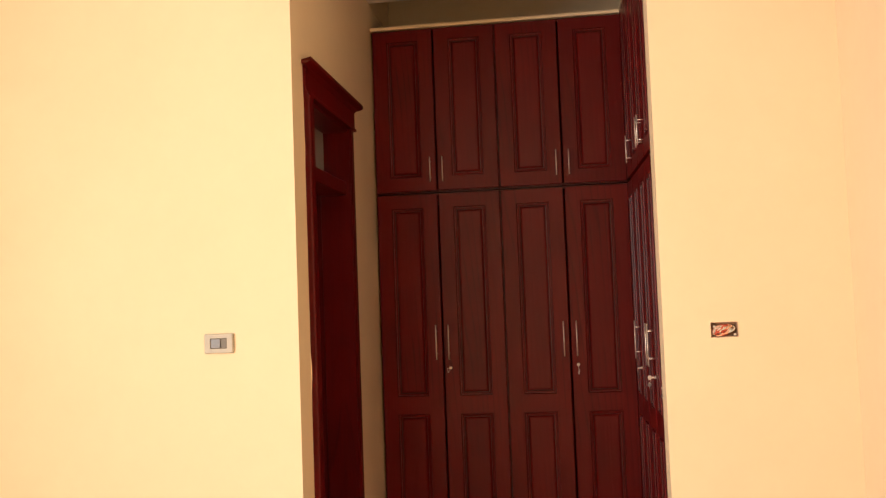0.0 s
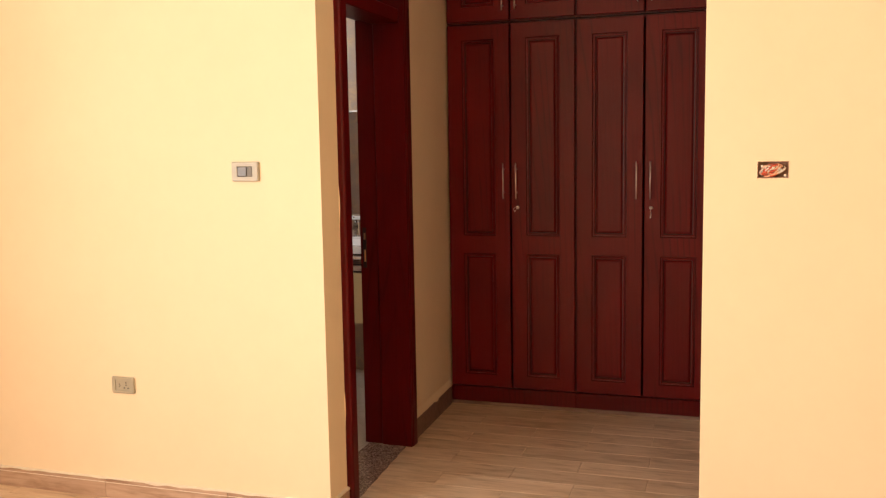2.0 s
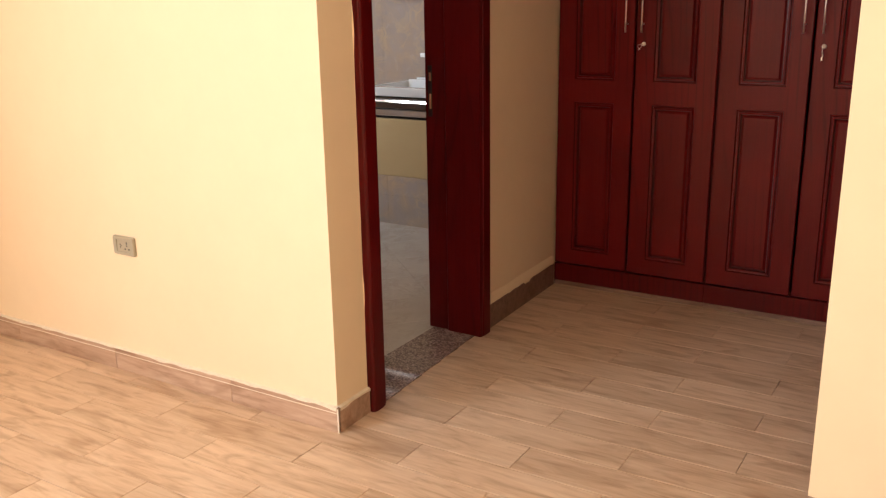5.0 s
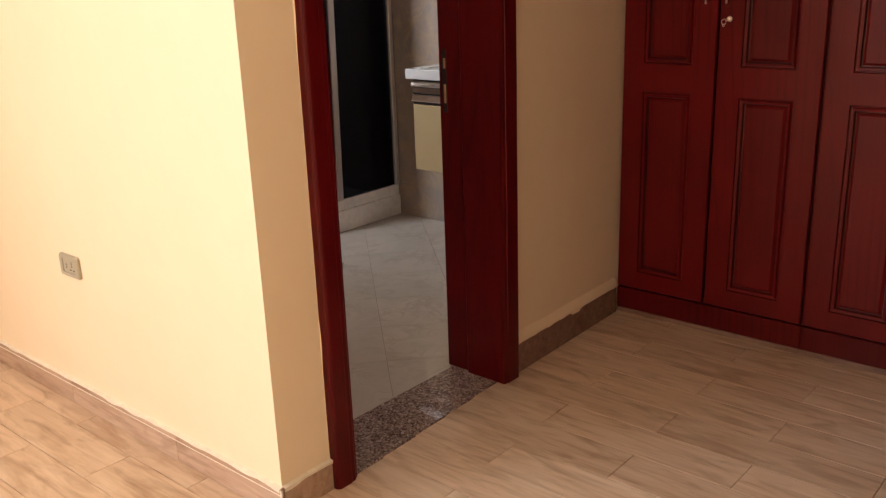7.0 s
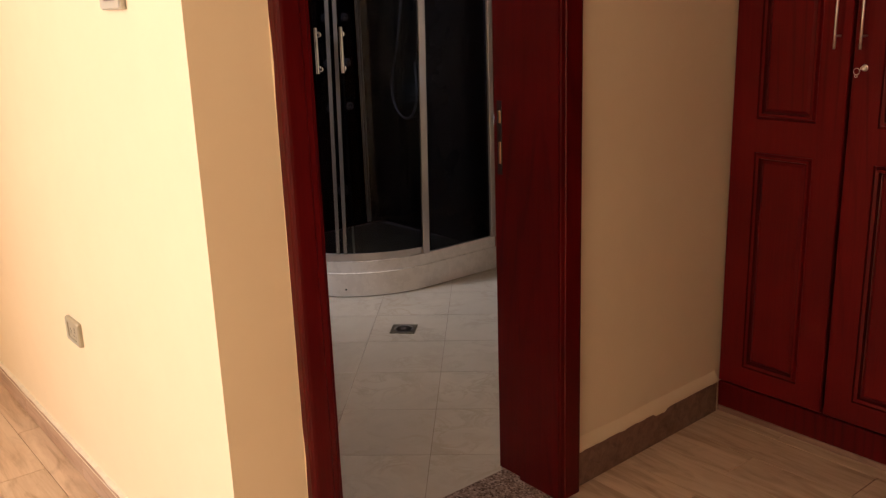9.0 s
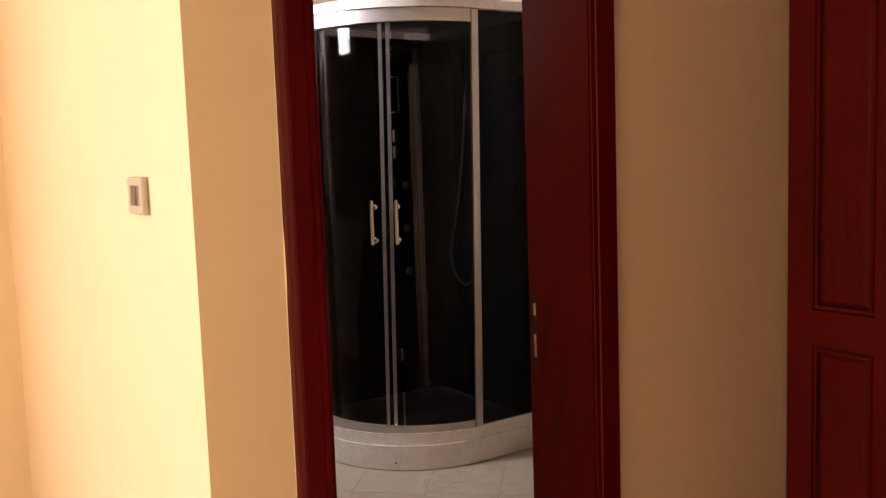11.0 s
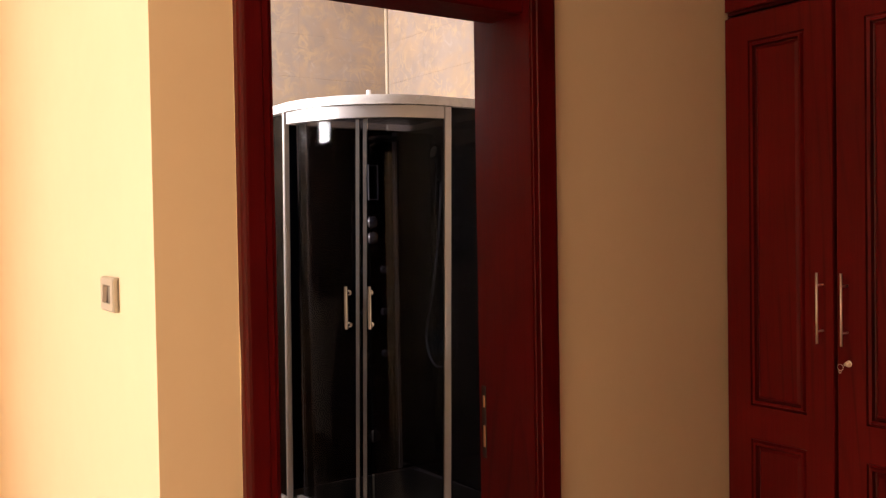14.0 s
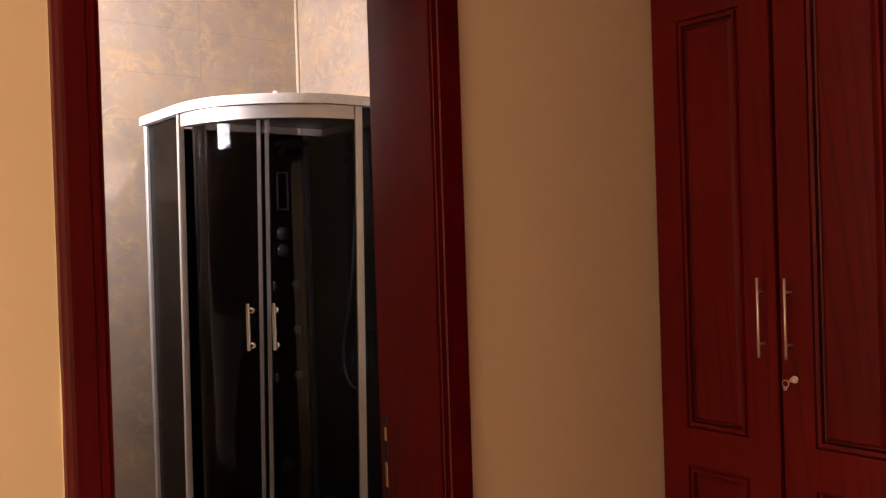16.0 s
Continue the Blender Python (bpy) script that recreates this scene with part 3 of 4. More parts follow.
LOW_N, LOWP_N = door_mesh("door", NW, Z1 - Z0, [(0.066, NW - 0.066, 0.068, 0.770), (0.066, NW - 0.066, 0.870, Z1 - Z0 - 0.078)])
UP_N, UPP_N = door_mesh("door", NW, Z3 - Z2, [(0.066, NW - 0.066, 0.078, Z3 - Z2 - 0.066)])


def cabinet(name, base, turn, n, low, sides, keys, group, label, depth=0.55, narrow=False):
    """n doors side by side on one carcass. sides: where each door has its handle."""
    z0, z1 = (Z0, Z1) if low else (Z2, Z3)
    root = thing(name, base, label, "wardrobe", group, turn)
    pitch = PS if narrow else P
    dw = pitch - GAP
    low_me, low_pm, up_me, up_pm = (LOW_N, LOWP_N, UP_N, UPP_N) if narrow else (LOW, LOWP, UP, UPP)
    w = n * pitch
    t = 0.018
    b = [((0.001, 0.022, z0 - 0.008), (t, depth, z1 + 0.008)), ((w - t, 0.022, z0 - 0.008), (w - 0.001, depth, z1 + 0.008)),
         ((t, 0.022, z0 - 0.008), (w - t, depth, z0 + 0.008)), ((t, 0.022, z1 - 0.008), (w - t, depth, z1 + 0.008)),
         ((t, depth - 0.01, z0), (w - t, depth, z1))]
    boxes("body", b, WOOD_SHADED, root)
    if low:
        box("plinth", (0.0, 0.008, 0.020), (w, 0.026, z0 - 0.009), JAMB, root, 0.002)
        box("plinth_bed", (0.0, 0.007, 0.0), (w, 0.030, 0.020), SKIRT_DARK, root, 0.002, label="wood-look strip under the plinth")
    for i in range(n):
        x = i * pitch + GAP / 2
        d = obj("door", low_me if low else up_me, root, (x, 0.0, z0))
        for pm in (low_pm if low else up_pm):
            obj("panel", pm, d)
        if sides[i] == "-":
            continue
        hx = dw - 0.031 if sides[i] == "r" else 0.031
        obj("handle", HANDLE if low else HANDLE_UP, d, (hx, 0, (1.293 - z0) if low else (2.292 - z0)), "slim brushed steel bar handle")
        if low and keys[i]:
            obj("lock", LOCK_KEY if keys[i] == 2 else LOCK, d, (hx + 0.003, 0, 1.145 - z0), "round steel cupboard lock" + (" with keys left in it" if keys[i] == 2 else ""))
    return root


wl = "dark red varnished oak wardrobe with two shut doors and hanging keys"
wu = "dark red varnished oak top cupboard with two shut panelled doors"
cabinet("wardrobe_unit", (0.0, 0, 0), 0, 2, True, "rl", (0, 1), "wardrobe units of the end wall", wl)
cabinet("wardrobe_unit", (2 * P, 0, 0), 0, 2, True, "rl", (0, 2), "wardrobe units of the end wall", wl)
cabinet("top_cupboard", (0.0, 0, 0), 0, 2, False, "rl", (0, 0), "top cupboards of the end wall", wu)
cabinet("top_cupboard", (2 * P, 0, 0), 0, 2, False, "rl", (0, 0), "top cupboards of the end wall", wu)
XF = 1.442
YC = -0.035
for low in (True, False):
    nm = "wardrobe_unit" if low else "top_cupboard"
    gl = "wardrobe units of the passage side" if low else "top cupboards of the passage side"
    for k, n, sides, keys, what in ((0, 2, "-l", (0, 1), "with two shut doors in the inner corner"), (2, 2, "rl", (0, 2), "with two shut doors along the passage"), (4, 1, "r", (2,), "beside the bedroom wall, door shut")):
        at = (XF + 0.0225 * k * PS, YC - k * PS * 0.9997, 0)
        cabinet(nm, at, -88.71, n, low, sides, keys, gl, "dark red oak " + ("wardrobe " if low else "cupboard ") + what, 0.5, True)
boxes("trim_above_wardrobe", [((xw(0), 0.002, Z3 + 0.012), (XF, 0.60, Z3 + 0.030)), ((XF + 0.002, Y2 + 0.142, Z3 + 0.012), (2.04, -0.004, Z3 + 0.030))], PAINT, kind="structure")


# ---- switches and sockets ----
def plate_ring(w, h, iw, ih, d):
    """One-piece cover plate with a window, rounded over at its outer edge; back on the wall, face at y = -d."""
    bm = bmesh.new()
    loops = []
    for hw, hh, y, c in ((w / 2, h / 2, 0.0, 0.004), (w / 2, h / 2, -d + 0.004, 0.004), (w / 2 - 0.003, h / 2 - 0.003, -d, 0.004), (iw + 0.001, ih + 0.001, -d, 0.001), (iw, ih, -d + 0.0015, 0.001), (iw, ih, -d + 0.008, 0.001)):
        pts = [(-hw + c, -hh), (hw - c, -hh), (hw, -hh + c), (hw, hh - c), (hw - c, hh), (-hw + c, hh), (-hw, hh - c), (-hw, -hh + c)]
        loops.append([bm.verts.new((x, y, z)) for x, z in pts])
    for a, b in zip(loops, loops[1:]):
        for k in range(8):
            bm.faces.new((a[k], a[(k + 1) % 8], b[(k + 1) % 8], b[k]))
    return bm


def switch():
    root = thing("light_switch", (-0.2790, Y1, 1.397), "beige light switch plate with one grey rocker", "light switch")
    root.rotation_euler = (0, 0, radians(-1.5))
    w, h = 0.118, 0.076
    bm = bmesh.new()
    bm_box(bm, (-w / 2, -0.004, -h / 2), (w / 2, 0.002, h / 2), 0.001)
    part("back_plate", bm, SWITCH_PLASTIC, root)
    part("cover", plate_ring(w, h, 0.034, 0.020, 0.013), SWITCH_PLASTIC, root)
    box("insert", (-0.034, -0.0105, -0.020), (0.034, -0.005, 0.020), PLASTIC_GREY, root, 0.001)
    bm = bmesh.new()
    bm_box(bm, (-0.031, -0.0155, -0.0185), (0.009, -0.010, 0.0185), 0.002)
    for v in bm.verts:
        if v.co.z > 0 and v.co.y < -0.013:
            v.co.y += 0.003
    part("rocker", bm, speckled("dark_grey_plastic", (0.13, 0.105, 0.085), 0.3), root)
    box("blank", (0.0115, -0.0125, -0.019), (0.033, -0.010, 0.019), PLASTIC_GREY, root, 0.001)


switch()


def socket():
    root = thing("power_socket", (-0.903, Y1, 0.503), "beige power socket plate low on the wall above the skirting", "socket")
    w, h = 0.110, 0.070
    part("cover", plate_ring(w, h, 0.036, 0.022, 0.012), PLASTIC, root)
    box("insert", (-0.036, -0.009, -0.022), (0.036, 0.001, 0.022), PLASTIC, root, 0.001)
    bm = bmesh.new()
    for x, z, r in ((-0.018, 0.004, 0.0028), (-0.018, -0.006, 0.0028), (-0.013, -0.001, 0.002)):
        bm_lathe(bm, (x, -0.0088, z), (0, -1, 0), [(0, r), (0.0006, r)], 10)
    part("holes", bm, DARK, root)
    bm = bmesh.new()
    for x, z, a, b in ((0.016, 0.011, 0.002, 0.0045), (0.016, 0.001, 0.003, 0.002), (0.007, -0.011, 0.0038, 0.002), (0.026, -0.011, 0.0038, 0.002)):
        bm_box(bm, (x - a, -0.0095, z - b), (x + a, -0.0086, z + b))
    part("slots", bm, DARK, root)


socket()


def junction_box():
    root = thing("junction_box", ((JX0 + JX1) / 2, Y2, (JZ0 + JZ1) / 2), "uncovered wall box with loose red, orange and white wires", "junction box")
    hw, hh = (JX1 - JX0) / 2, (JZ1 - JZ0) / 2
    bm = bmesh.new()
    e = 0.003
    for lo, hi in (((-hw + 0.0005, -hh + 0.0005), (hw - 0.0005, -hh + e)), ((-hw + 0.0005, hh - e), (hw - 0.0005, hh - 0.0005)), ((-hw + 0.0005, -hh + e), (-hw + e, hh - e)), ((hw - e, -hh + e), (hw - 0.0005, hh - e))):
        bm_box(bm, (lo[0], 0.003, lo[1]), (hi[0], 0.048, hi[1]))
    bm_box(bm, (-hw + e, 0.044, -hh + e), (hw - e, 0.048, hh - e))
    part("back_box", bm, speckled("dusty_box", (0.60, 0.36, 0.24), 0.7, 0.3, 20), root)
    rnd = random.Random(11)
    for i, m in enumerate((WIRE_ORANGE, WIRE_RED, WIRE_WHITE, WIRE_ORANGE, WIRE_RED, WIRE_WHITE, WIRE_WHITE, WIRE_RED, WIRE_PINK) * 3):
        bm = bmesh.new()
        pts = []
        ph, am = rnd.uniform(0, 6.28), rnd.uniform(0.6, 1.0)
        cx, cz = rnd.uniform(-0.018, 0.016), rnd.uniform(-0.010, 0.006)
        for k in range(15):
            a = ph + k / 14 * rnd.uniform(4.0, 4.6)
            pts.append((cx + am * 0.032 * math.cos(a), -0.001 + 0.020 * abs(math.sin(a * 0.7 + i)), cz + am * 0.0165 * math.sin(a * 1.15)))
        bm_tube(bm, pts, 0.0030, 7)
        part("wire", bm, m, root, smooth=True)
    for x, z in ((-0.036, 0.012), (-0.024, 0.008), (0.040, -0.020), (0.003, 0.006), (-0.012, 0.010)):
        bm = bmesh.new()
        bmesh.ops.create_icosphere(bm, subdivisions=2, radius=0.0052, matrix=Matrix.Translation((x, 0.004, z)))
        part("wire_cap", bm, WIRE_WHITE, root, "whitish taped wire end", smooth=True)
    # ragged lip of plaster round the hole
    bm = bmesh.new()
    n = 60
    inner, outer = [], []
    for i in range(n):
        t = i / n * 2 * (hw + hh) * 2
        if t < 2 * hw:
            q = (-hw + t, -hh)
        elif t < 2 * hw + 2 * hh:
            q = (hw, -hh + t - 2 * hw)
        elif t < 4 * hw + 2 * hh:
            q = (hw - (t - 2 * hw - 2 * hh), hh)
        else:
            q = (-hw, hh - (t - 4 * hw - 2 * hh))
        j = 0.004 * rnd.random() ** 2 + 0.0006
        inner.append(bm.verts.new((q[0] * (1 - j * 8), -0.0012, q[1] * (1 - j * 18))))
        outer.append(bm.verts.new((q[0] * 1.07, -0.0002, q[1] * 1.12)))
    for i in range(n):
        bm.faces.new((inner[i], inner[(i + 1) % n], outer[(i + 1) % n], outer[i]))
    part("plaster_lip", bm, PAINT, root)


junction_box()


# ---- shower cabin ----
CX, CY, S, R = -2.762, 0.612, 1.010, 0.560      # back corner, side, corner radius


def arc_pt(a, r=R, off=0.0):
    """Plan point on the cabin's rounded front; a runs from the end by the right wall (0) to the left (90)."""
    cx, cy = CX + S - R, CY - S + R
    return (cx + (r + off) * math.cos(radians(a)), cy - (r + off) * math.sin(radians(a)))


def front_line(off=0.0, a0=0, a1=90, n=56, straights=True):
    pts = [arc_pt(a0 + (a1 - a0) * i / n, off=off) for i in range(n + 1)]
    if straights:
        pts = [(CX + S + off, CY)] + pts + [(CX, CY - S - off)]
    return pts


def pane_line(off, a0, a1, n=72):
    """The sliding panes are bent a little flatter than the rails that carry them."""
    cx, cy, r = CX + S - R + 0.010, CY - S + R + 0.030, 0.548 + off
    return [(cx + r * math.cos(radians(a)), cy - r * math.sin(radians(a))) for a in (a0 + (a1 - a0) * i / n for i in range(n + 1))]


def lean(bm, degrees):
    """The cabin's uprights stand a little out of plumb: they turn round its axis by so much a metre."""
    cx, cy = CX + S - R, CY - S + R
    for v in bm.verts:
        a = -radians(degrees) * (1.82 - v.co.z)
        x, y = v.co.x - cx, v.co.y - cy
        v.co.x, v.co.y = cx + x * math.cos(a) - y * math.sin(a), cy + x * math.sin(a) + y * math.cos(a)


def band(bm, line_in, line_out, z0, z1):
    """A bent slab between two plan lines of equal length."""
    bm_prism_lines = []
    for (x0, y0), (x1, y1) in zip(line_in, line_out):
        bm_prism_lines.append([bm.verts.new(c) for c in ((x0, y0, z0), (x1, y1, z0), (x1, y1, z1), (x0, y0, z1))])
    for a, b in zip(bm_prism_lines, bm_prism_lines[1:]):
        for k in range(4):
            bm.faces.new((a[k], b[k], b[(k + 1) % 4], a[(k + 1) % 4]))
    bm.faces.new(bm_prism_lines[0])
    bm.faces.new(bm_prism_lines[-1][::-1])


def shower_cabin():
    root = thing("shower_cabin", (0, 0, 0), "quarter-round shower cabin with black glass, white tray and closed doors", "shower")
    full = lambda off: [(CX, CY)] + front_line(off)
    # tray with an upper lip, a step and a floor
    tray = bmesh.new()
    band(tray, front_line(-0.030), front_line(0.0), 0.004, 0.118)
    band(tray, front_line(-0.045), front_line(-0.008), 0.118, 0.175)
    bm_prism(tray, full(-0.03), 0.05, 0.095)
    part("tray", tray, WHITE, root, "white acrylic tray with a stepped skirt and a few dirt spots")
    grate = bmesh.new()
    bm_prism(grate, [(CX + 0.06, CY - 0.06)] + [(x, y) for x, y in front_line(-0.10)], 0.095, 0.100)
    part("tray_floor", grate, speckled("wet_tray_floor", (0.16, 0.14, 0.10), 0.3, 0.3, 8), root, "olive-brown shower floor mat")
    bm = bmesh.new()
    bmesh.ops.create_icosphere(bm, subdivisions=1, radius=0.006, matrix=Matrix.Translation((*arc_pt(43.7, off=-0.001), 0.039)))
    part("screw_cap", bm, DARK, root)
    # roof
    bm = bmesh.new()
    band(bm, front_line(-0.06), front_line(0.022), 2.115, 2.150)
    bm_prism(bm, full(0.016), 2.150, 2.158)
    for i, (off, z) in enumerate(((-0.02, 2.158), (-0.14, 2.172))):
        bm_prism(bm, [(CX + 0.02 + i * 0.1, CY - 0.02 - i * 0.1)] + front_line(off - 0.02), z, z + 0.010)
    part("roof", bm, WHITE, root, "white domed plastic roof with pipe stubs on top")
    bm = bmesh.new()
    bm_tube(bm, [(*arc_pt(15.6, off=0.023), 2.132), (*arc_pt(13.6, off=0.024), 2.143), (*arc_pt(12.2, off=0.020), 2.154)], 0.0035, 6)
    part("tape_scrap", bm, CERAMIC, root, "scrap of white tape on the roof's rim")
    bm = bmesh.new()
    bm_tube(bm, [(-2.56, 0.22, 2.175), (-2.56, 0.22, 2.305)], 0.013, 12)
    bm_tube(bm, [(-2.56, 0.22, 2.255), (-2.50, 0.30, 2.25), (-2.50, 0.42, 2.24), (-2.56, 0.52, 2.18)], 0.007, 8)
    part("pipe_stub", bm, WHITE, root)
    # rails of the sliding doors
    bm = bmesh.new()
    band(bm, front_line(-0.034, -0.4, 88, straights=False), front_line(0.006, -0.4, 88, straights=False), 2.055, 2.112)
    part("top_rail", bm, ALU, root, "curved satin aluminium top rail")
    bm = bmesh.new()
    band(bm, front_line(-0.038, 2, 88, straights=False), front_line(-0.012, 2, 88, straights=False), 0.176, 0.212)
    part("bottom_rail", bm, ALU, root, "curved satin aluminium bottom rail")
    # posts
    for (x, y), ww in (((arc_pt(0)[0], arc_pt(0)[1] + 0.023), 0.019), (arc_pt(90), 0.0145)):
        bm = bmesh.new()
        bm_box(bm, (x - 0.016, y - ww, 0.176), (x + 0.006, y + ww, 2.114), 0.004, 2)
        lean(bm, 2.2)
        part("post", bm, ALU, root, "satin aluminium door post")
    for lo, hi in (((CX + S - 0.030, CY - 0.030, 0.176), (CX + S + 0.004, CY - 0.001, 2.114)), ((CX + 0.001, CY - S - 0.004, 0.176), (CX + 0.030, CY - S + 0.030, 2.114))):
        box("wall_profile", lo, hi, ALU, root, 0.003)
    # fixed side panes
    box("side_pane", (CX + S - 0.018, arc_pt(0)[1] + 0.020, 0.18), (CX + S - 0.012, CY - 0.031, 2.113), GLASS, root, label="fixed tinted glass side pane")
    box("side_pane", (CX + 0.031, CY - S + 0.012, 0.18), (arc_pt(90)[0] - 0.032, CY - S + 0.018, 2.113), GLASS, root, label="fixed tinted glass side pane")
    # small reflection on the side pane, built as an added chrome block
    bm = bmesh.new()
    bm_box(bm, (-2.735, CY - S + 0.003, 0.652), (-2.703, CY - S + 0.013, 0.664), 0.002)
    part("pane_glint", bm, CHROME, root, "small bright chrome block in place of a reflection on the side pane")
    # sliding doors
    for a0, a1, off, hinge in ((1.0, 41.4, -0.022, 0), (42.5, 87.5, -0.022, 1)):
        bm = bmesh.new()
        band(bm, pane_line(-0.003, a0, a1), pane_line(0.003, a0, a1), 0.212, 2.056)
        d = part("sliding_door", bm, GLASS, root, "curved tinted glass sliding door", smooth=False)
        am = 40.1 if hinge == 0 else 43.8
        bm = bmesh.new()
        band(bm, front_line(off - 0.012, am - 0.9, am + 0.9, 2, False), front_line(off + 0.009, am - 0.9, am + 0.9, 2, False), 0.212, 2.056)
        lean(bm, 1.9)
        part("edge_strip", bm, EDGE, d, "upright aluminium edge strip")
        ah = 38.3 if hinge == 0 else 49.3
        x, y = arc_pt(ah, off=0.030)
        xi, yi = arc_pt(ah, off=off)
        bm = bmesh.new()
        bm_tube(bm, [(x, y, 1.066), (x, y, 1.266)], 0.0085, 12)
        for z in (1.083, 1.234):
            bm_tube(bm, [(xi, yi, z), (x, y, z)], 0.007, 10)
            bm_lathe(bm, (xi, yi, z), (x - xi, y - yi, 0), [(-0.01, 0.013), (0.012, 0.013), (0.014, 0.009)], 12)
        part("door_handle", bm, CHROME, d, "round chrome pull handle", smooth=False)
    # back walls of black glass
    box("back_panel", (CX + 0.0, CY - S + 0.03, 0.10), (CX + 0.010, CY, 2.113), BLACK, root, label="black glass back panel")
    box("back_panel", (CX + 0.010, CY - 0.010, 0.10), (CX + S - 0.03, CY, 2.113), BLACK, root, label="black glass back panel")
    # control column
    xf = -2.700
    col = box("control_column", (CX + 0.011, 0.195, 0.13), (xf, 0.432, 2.05), COLUMN, root, 0.012, "black glossy control column", 3)
    for y in (0.462, 0.478):
        bm = bmesh.new()
        bm_tube(bm, [(xf - 0.004, y, 0.12), (xf - 0.004, y, 2.10)], 0.007, 8)
        part("trim_rod", bm, ALU, root)
    # added mirroring strip; stands in for the doorway reflected in the curved door
    box("reflection_strip", (CX + 0.011, 0.486, 0.13), (xf - 0.006, 0.600, 2.10), speckled("smoked_reflection", (0.30, 0.27, 0.25), 0.04, 0.05, metal=1.0), root, 0.002, label="tall narrow smoked strip added for the doorway's reflection in the glass")
    bm = bmesh.new()
    y0_, y1_, za, zb = 0.283, 0.352, 1.700, 1.902
    for lo, hi in (((y0_, za), (y1_, za + 0.007)), ((y0_, zb - 0.007), (y1_, zb)), ((y0_, za + 0.007), (y0_ + 0.007, zb - 0.007)), ((y1_ - 0.007, za + 0.007), (y1_, zb - 0.007))):
        bm_box(bm, (xf - 0.001, lo[0], lo[1]), (xf + 0.006, hi[0], hi[1]), 0.001)
    part("display_frame", bm, ALU, col, "thin silver display surround")
    for z in (1.573, 1.482):
        bm = bmesh.new()
        bm_lathe(bm, (xf, 0.306, z), (1, 0, 0), [(0, 0.030), (0.006, 0.036), (0.012, 0.034), (0.022, 0.026), (0.030, 0.016), (0.033, 0.006)], 20)
        part("knob", bm, CHROME_SOFT, col, "round chrome mixer knob", smooth=True)
    for y in (0.246, 0.377):
        for z in (1.297, 1.053, 0.809):
            bm = bmesh.new()
            bm_lathe(bm, (xf, y, z), (1, 0, 0), [(0, 0.024), (0.008, 0.023), (0.013, 0.014), (0.013, 0.008), (0.010, 0.004)], 16)
            part("jet", bm, CHROME_SOFT if y > 0.3 else STRIP, col, "round body jet")
    bm = bmesh.new()
    bm_lathe(bm, (xf, 0.298, 0.336), (1, 0, 0), [(0, 0.037), (0.010, 0.034), (0.014, 0.02)], 18)
    part("foot_jet", bm, PLASTIC_GREY, col, "round grey foot massage jet")
    bm = bmesh.new()
    bm_tube(bm, [(xf, 0.31, 2.005), (-2.60, 0.30, 2.03), (-2.50, 0.27, 2.035)], 0.012, 10)
    bm_lathe(bm, (-2.47, 0.262, 2.035), (0, 0, -1), [(-0.01, 0.02), (0.0, 0.085), (0.014, 0.088), (0.018, 0.08)], 24)
    part("overhead_rose", bm, DARK, root, "dark overhead shower rose on a short arm")
    # rail, hand shower and hose on the back wall
    hx, hy = -2.335, CY - 0.010
    bm = bmesh.new()
    bm_tube(bm, [(hx, hy - 0.045, 1.66), (hx, hy - 0.045, 2.02)], 0.009, 10)
    for z in (1.68, 2.00):
        bm_tube(bm, [(hx, hy, z), (hx, hy - 0.045, z)], 0.008, 8)
    part("riser_rail", bm, DARK, root)
    bm = bmesh.new()
    bm_tube(bm, [(hx - 0.02, hy - 0.060, 1.79), (hx - 0.02, hy - 0.075, 1.93)], 0.012, 10)
    bm_lathe(bm, (hx - 0.02, hy - 0.070, 1.95), (0, -1, 0.25), [(0, 0.018), (0.01, 0.034), (0.022, 0.036), (0.026, 0.030)], 18)
    part("hand_shower", bm, DARK, root, "dark hand shower in its holder", smooth=True)
    for z in (1.80, 1.945):
        bm = bmesh.new()
        bm_lathe(bm, (hx - 0.02, hy - 0.070, z), (0, 0, 1), [(0, 0.014), (0.010, 0.014)], 14)
        part("hand_shower_collar", bm, CHROME, root)
    bm = bmesh.new()
    loop = [(hx - 0.02, hy - 0.045, 1.79), (hx - 0.045, hy - 0.04, 1.62), (hx - 0.085, hy - 0.035, 1.40), (hx - 0.15, hy - 0.03, 1.15), (hx - 0.205, hy - 0.03, 0.98), (hx - 0.215, hy - 0.03, 0.87), (hx - 0.18, hy - 0.03, 0.785), (hx - 0.11, hy - 0.03, 0.740), (hx - 0.04, hy - 0.03, 0.760), (hx + 0.005, hy - 0.03, 0.84), (hx + 0.01, hy - 0.03, 0.95), (hx - 0.002, hy - 0.03, 1.05)]
    fine = []
    for i in range(len(loop) - 1):
        p0, p1, p2, p3 = (Vector(loop[max(i - 1, 0)]), Vector(loop[i]), Vector(loop[i + 1]), Vector(loop[min(i + 2, len(loop) - 1)]))
        for k in range(5):
            t = k / 5
            fine.append(0.5 * ((2 * p1) + (p2 - p0) * t + (2 * p0 - 5 * p1 + 4 * p2 - p3) * t * t + (3 * p1 - p0 - 3 * p2 + p3) * t ** 3))
    bm_tube(bm, fine + [Vector(loop[-1])], 0.0065, 8)
    part("hose", bm, ALU, root, "looping silver shower hose", smooth=True)
    bm = bmesh.new()
    bm_lathe(bm, (hx, hy, 1.062), (0, -1, 0), [(0, 0.022), (0.006, 0.022), (0.010, 0.012), (0.045, 0.012)], 16)
    part("hose_outlet", bm, CHROME, root, smooth=False)


shower_cabin()


# ---- vanity, mirror cabinet ----
VX0, VX1 = -1.200, -0.42


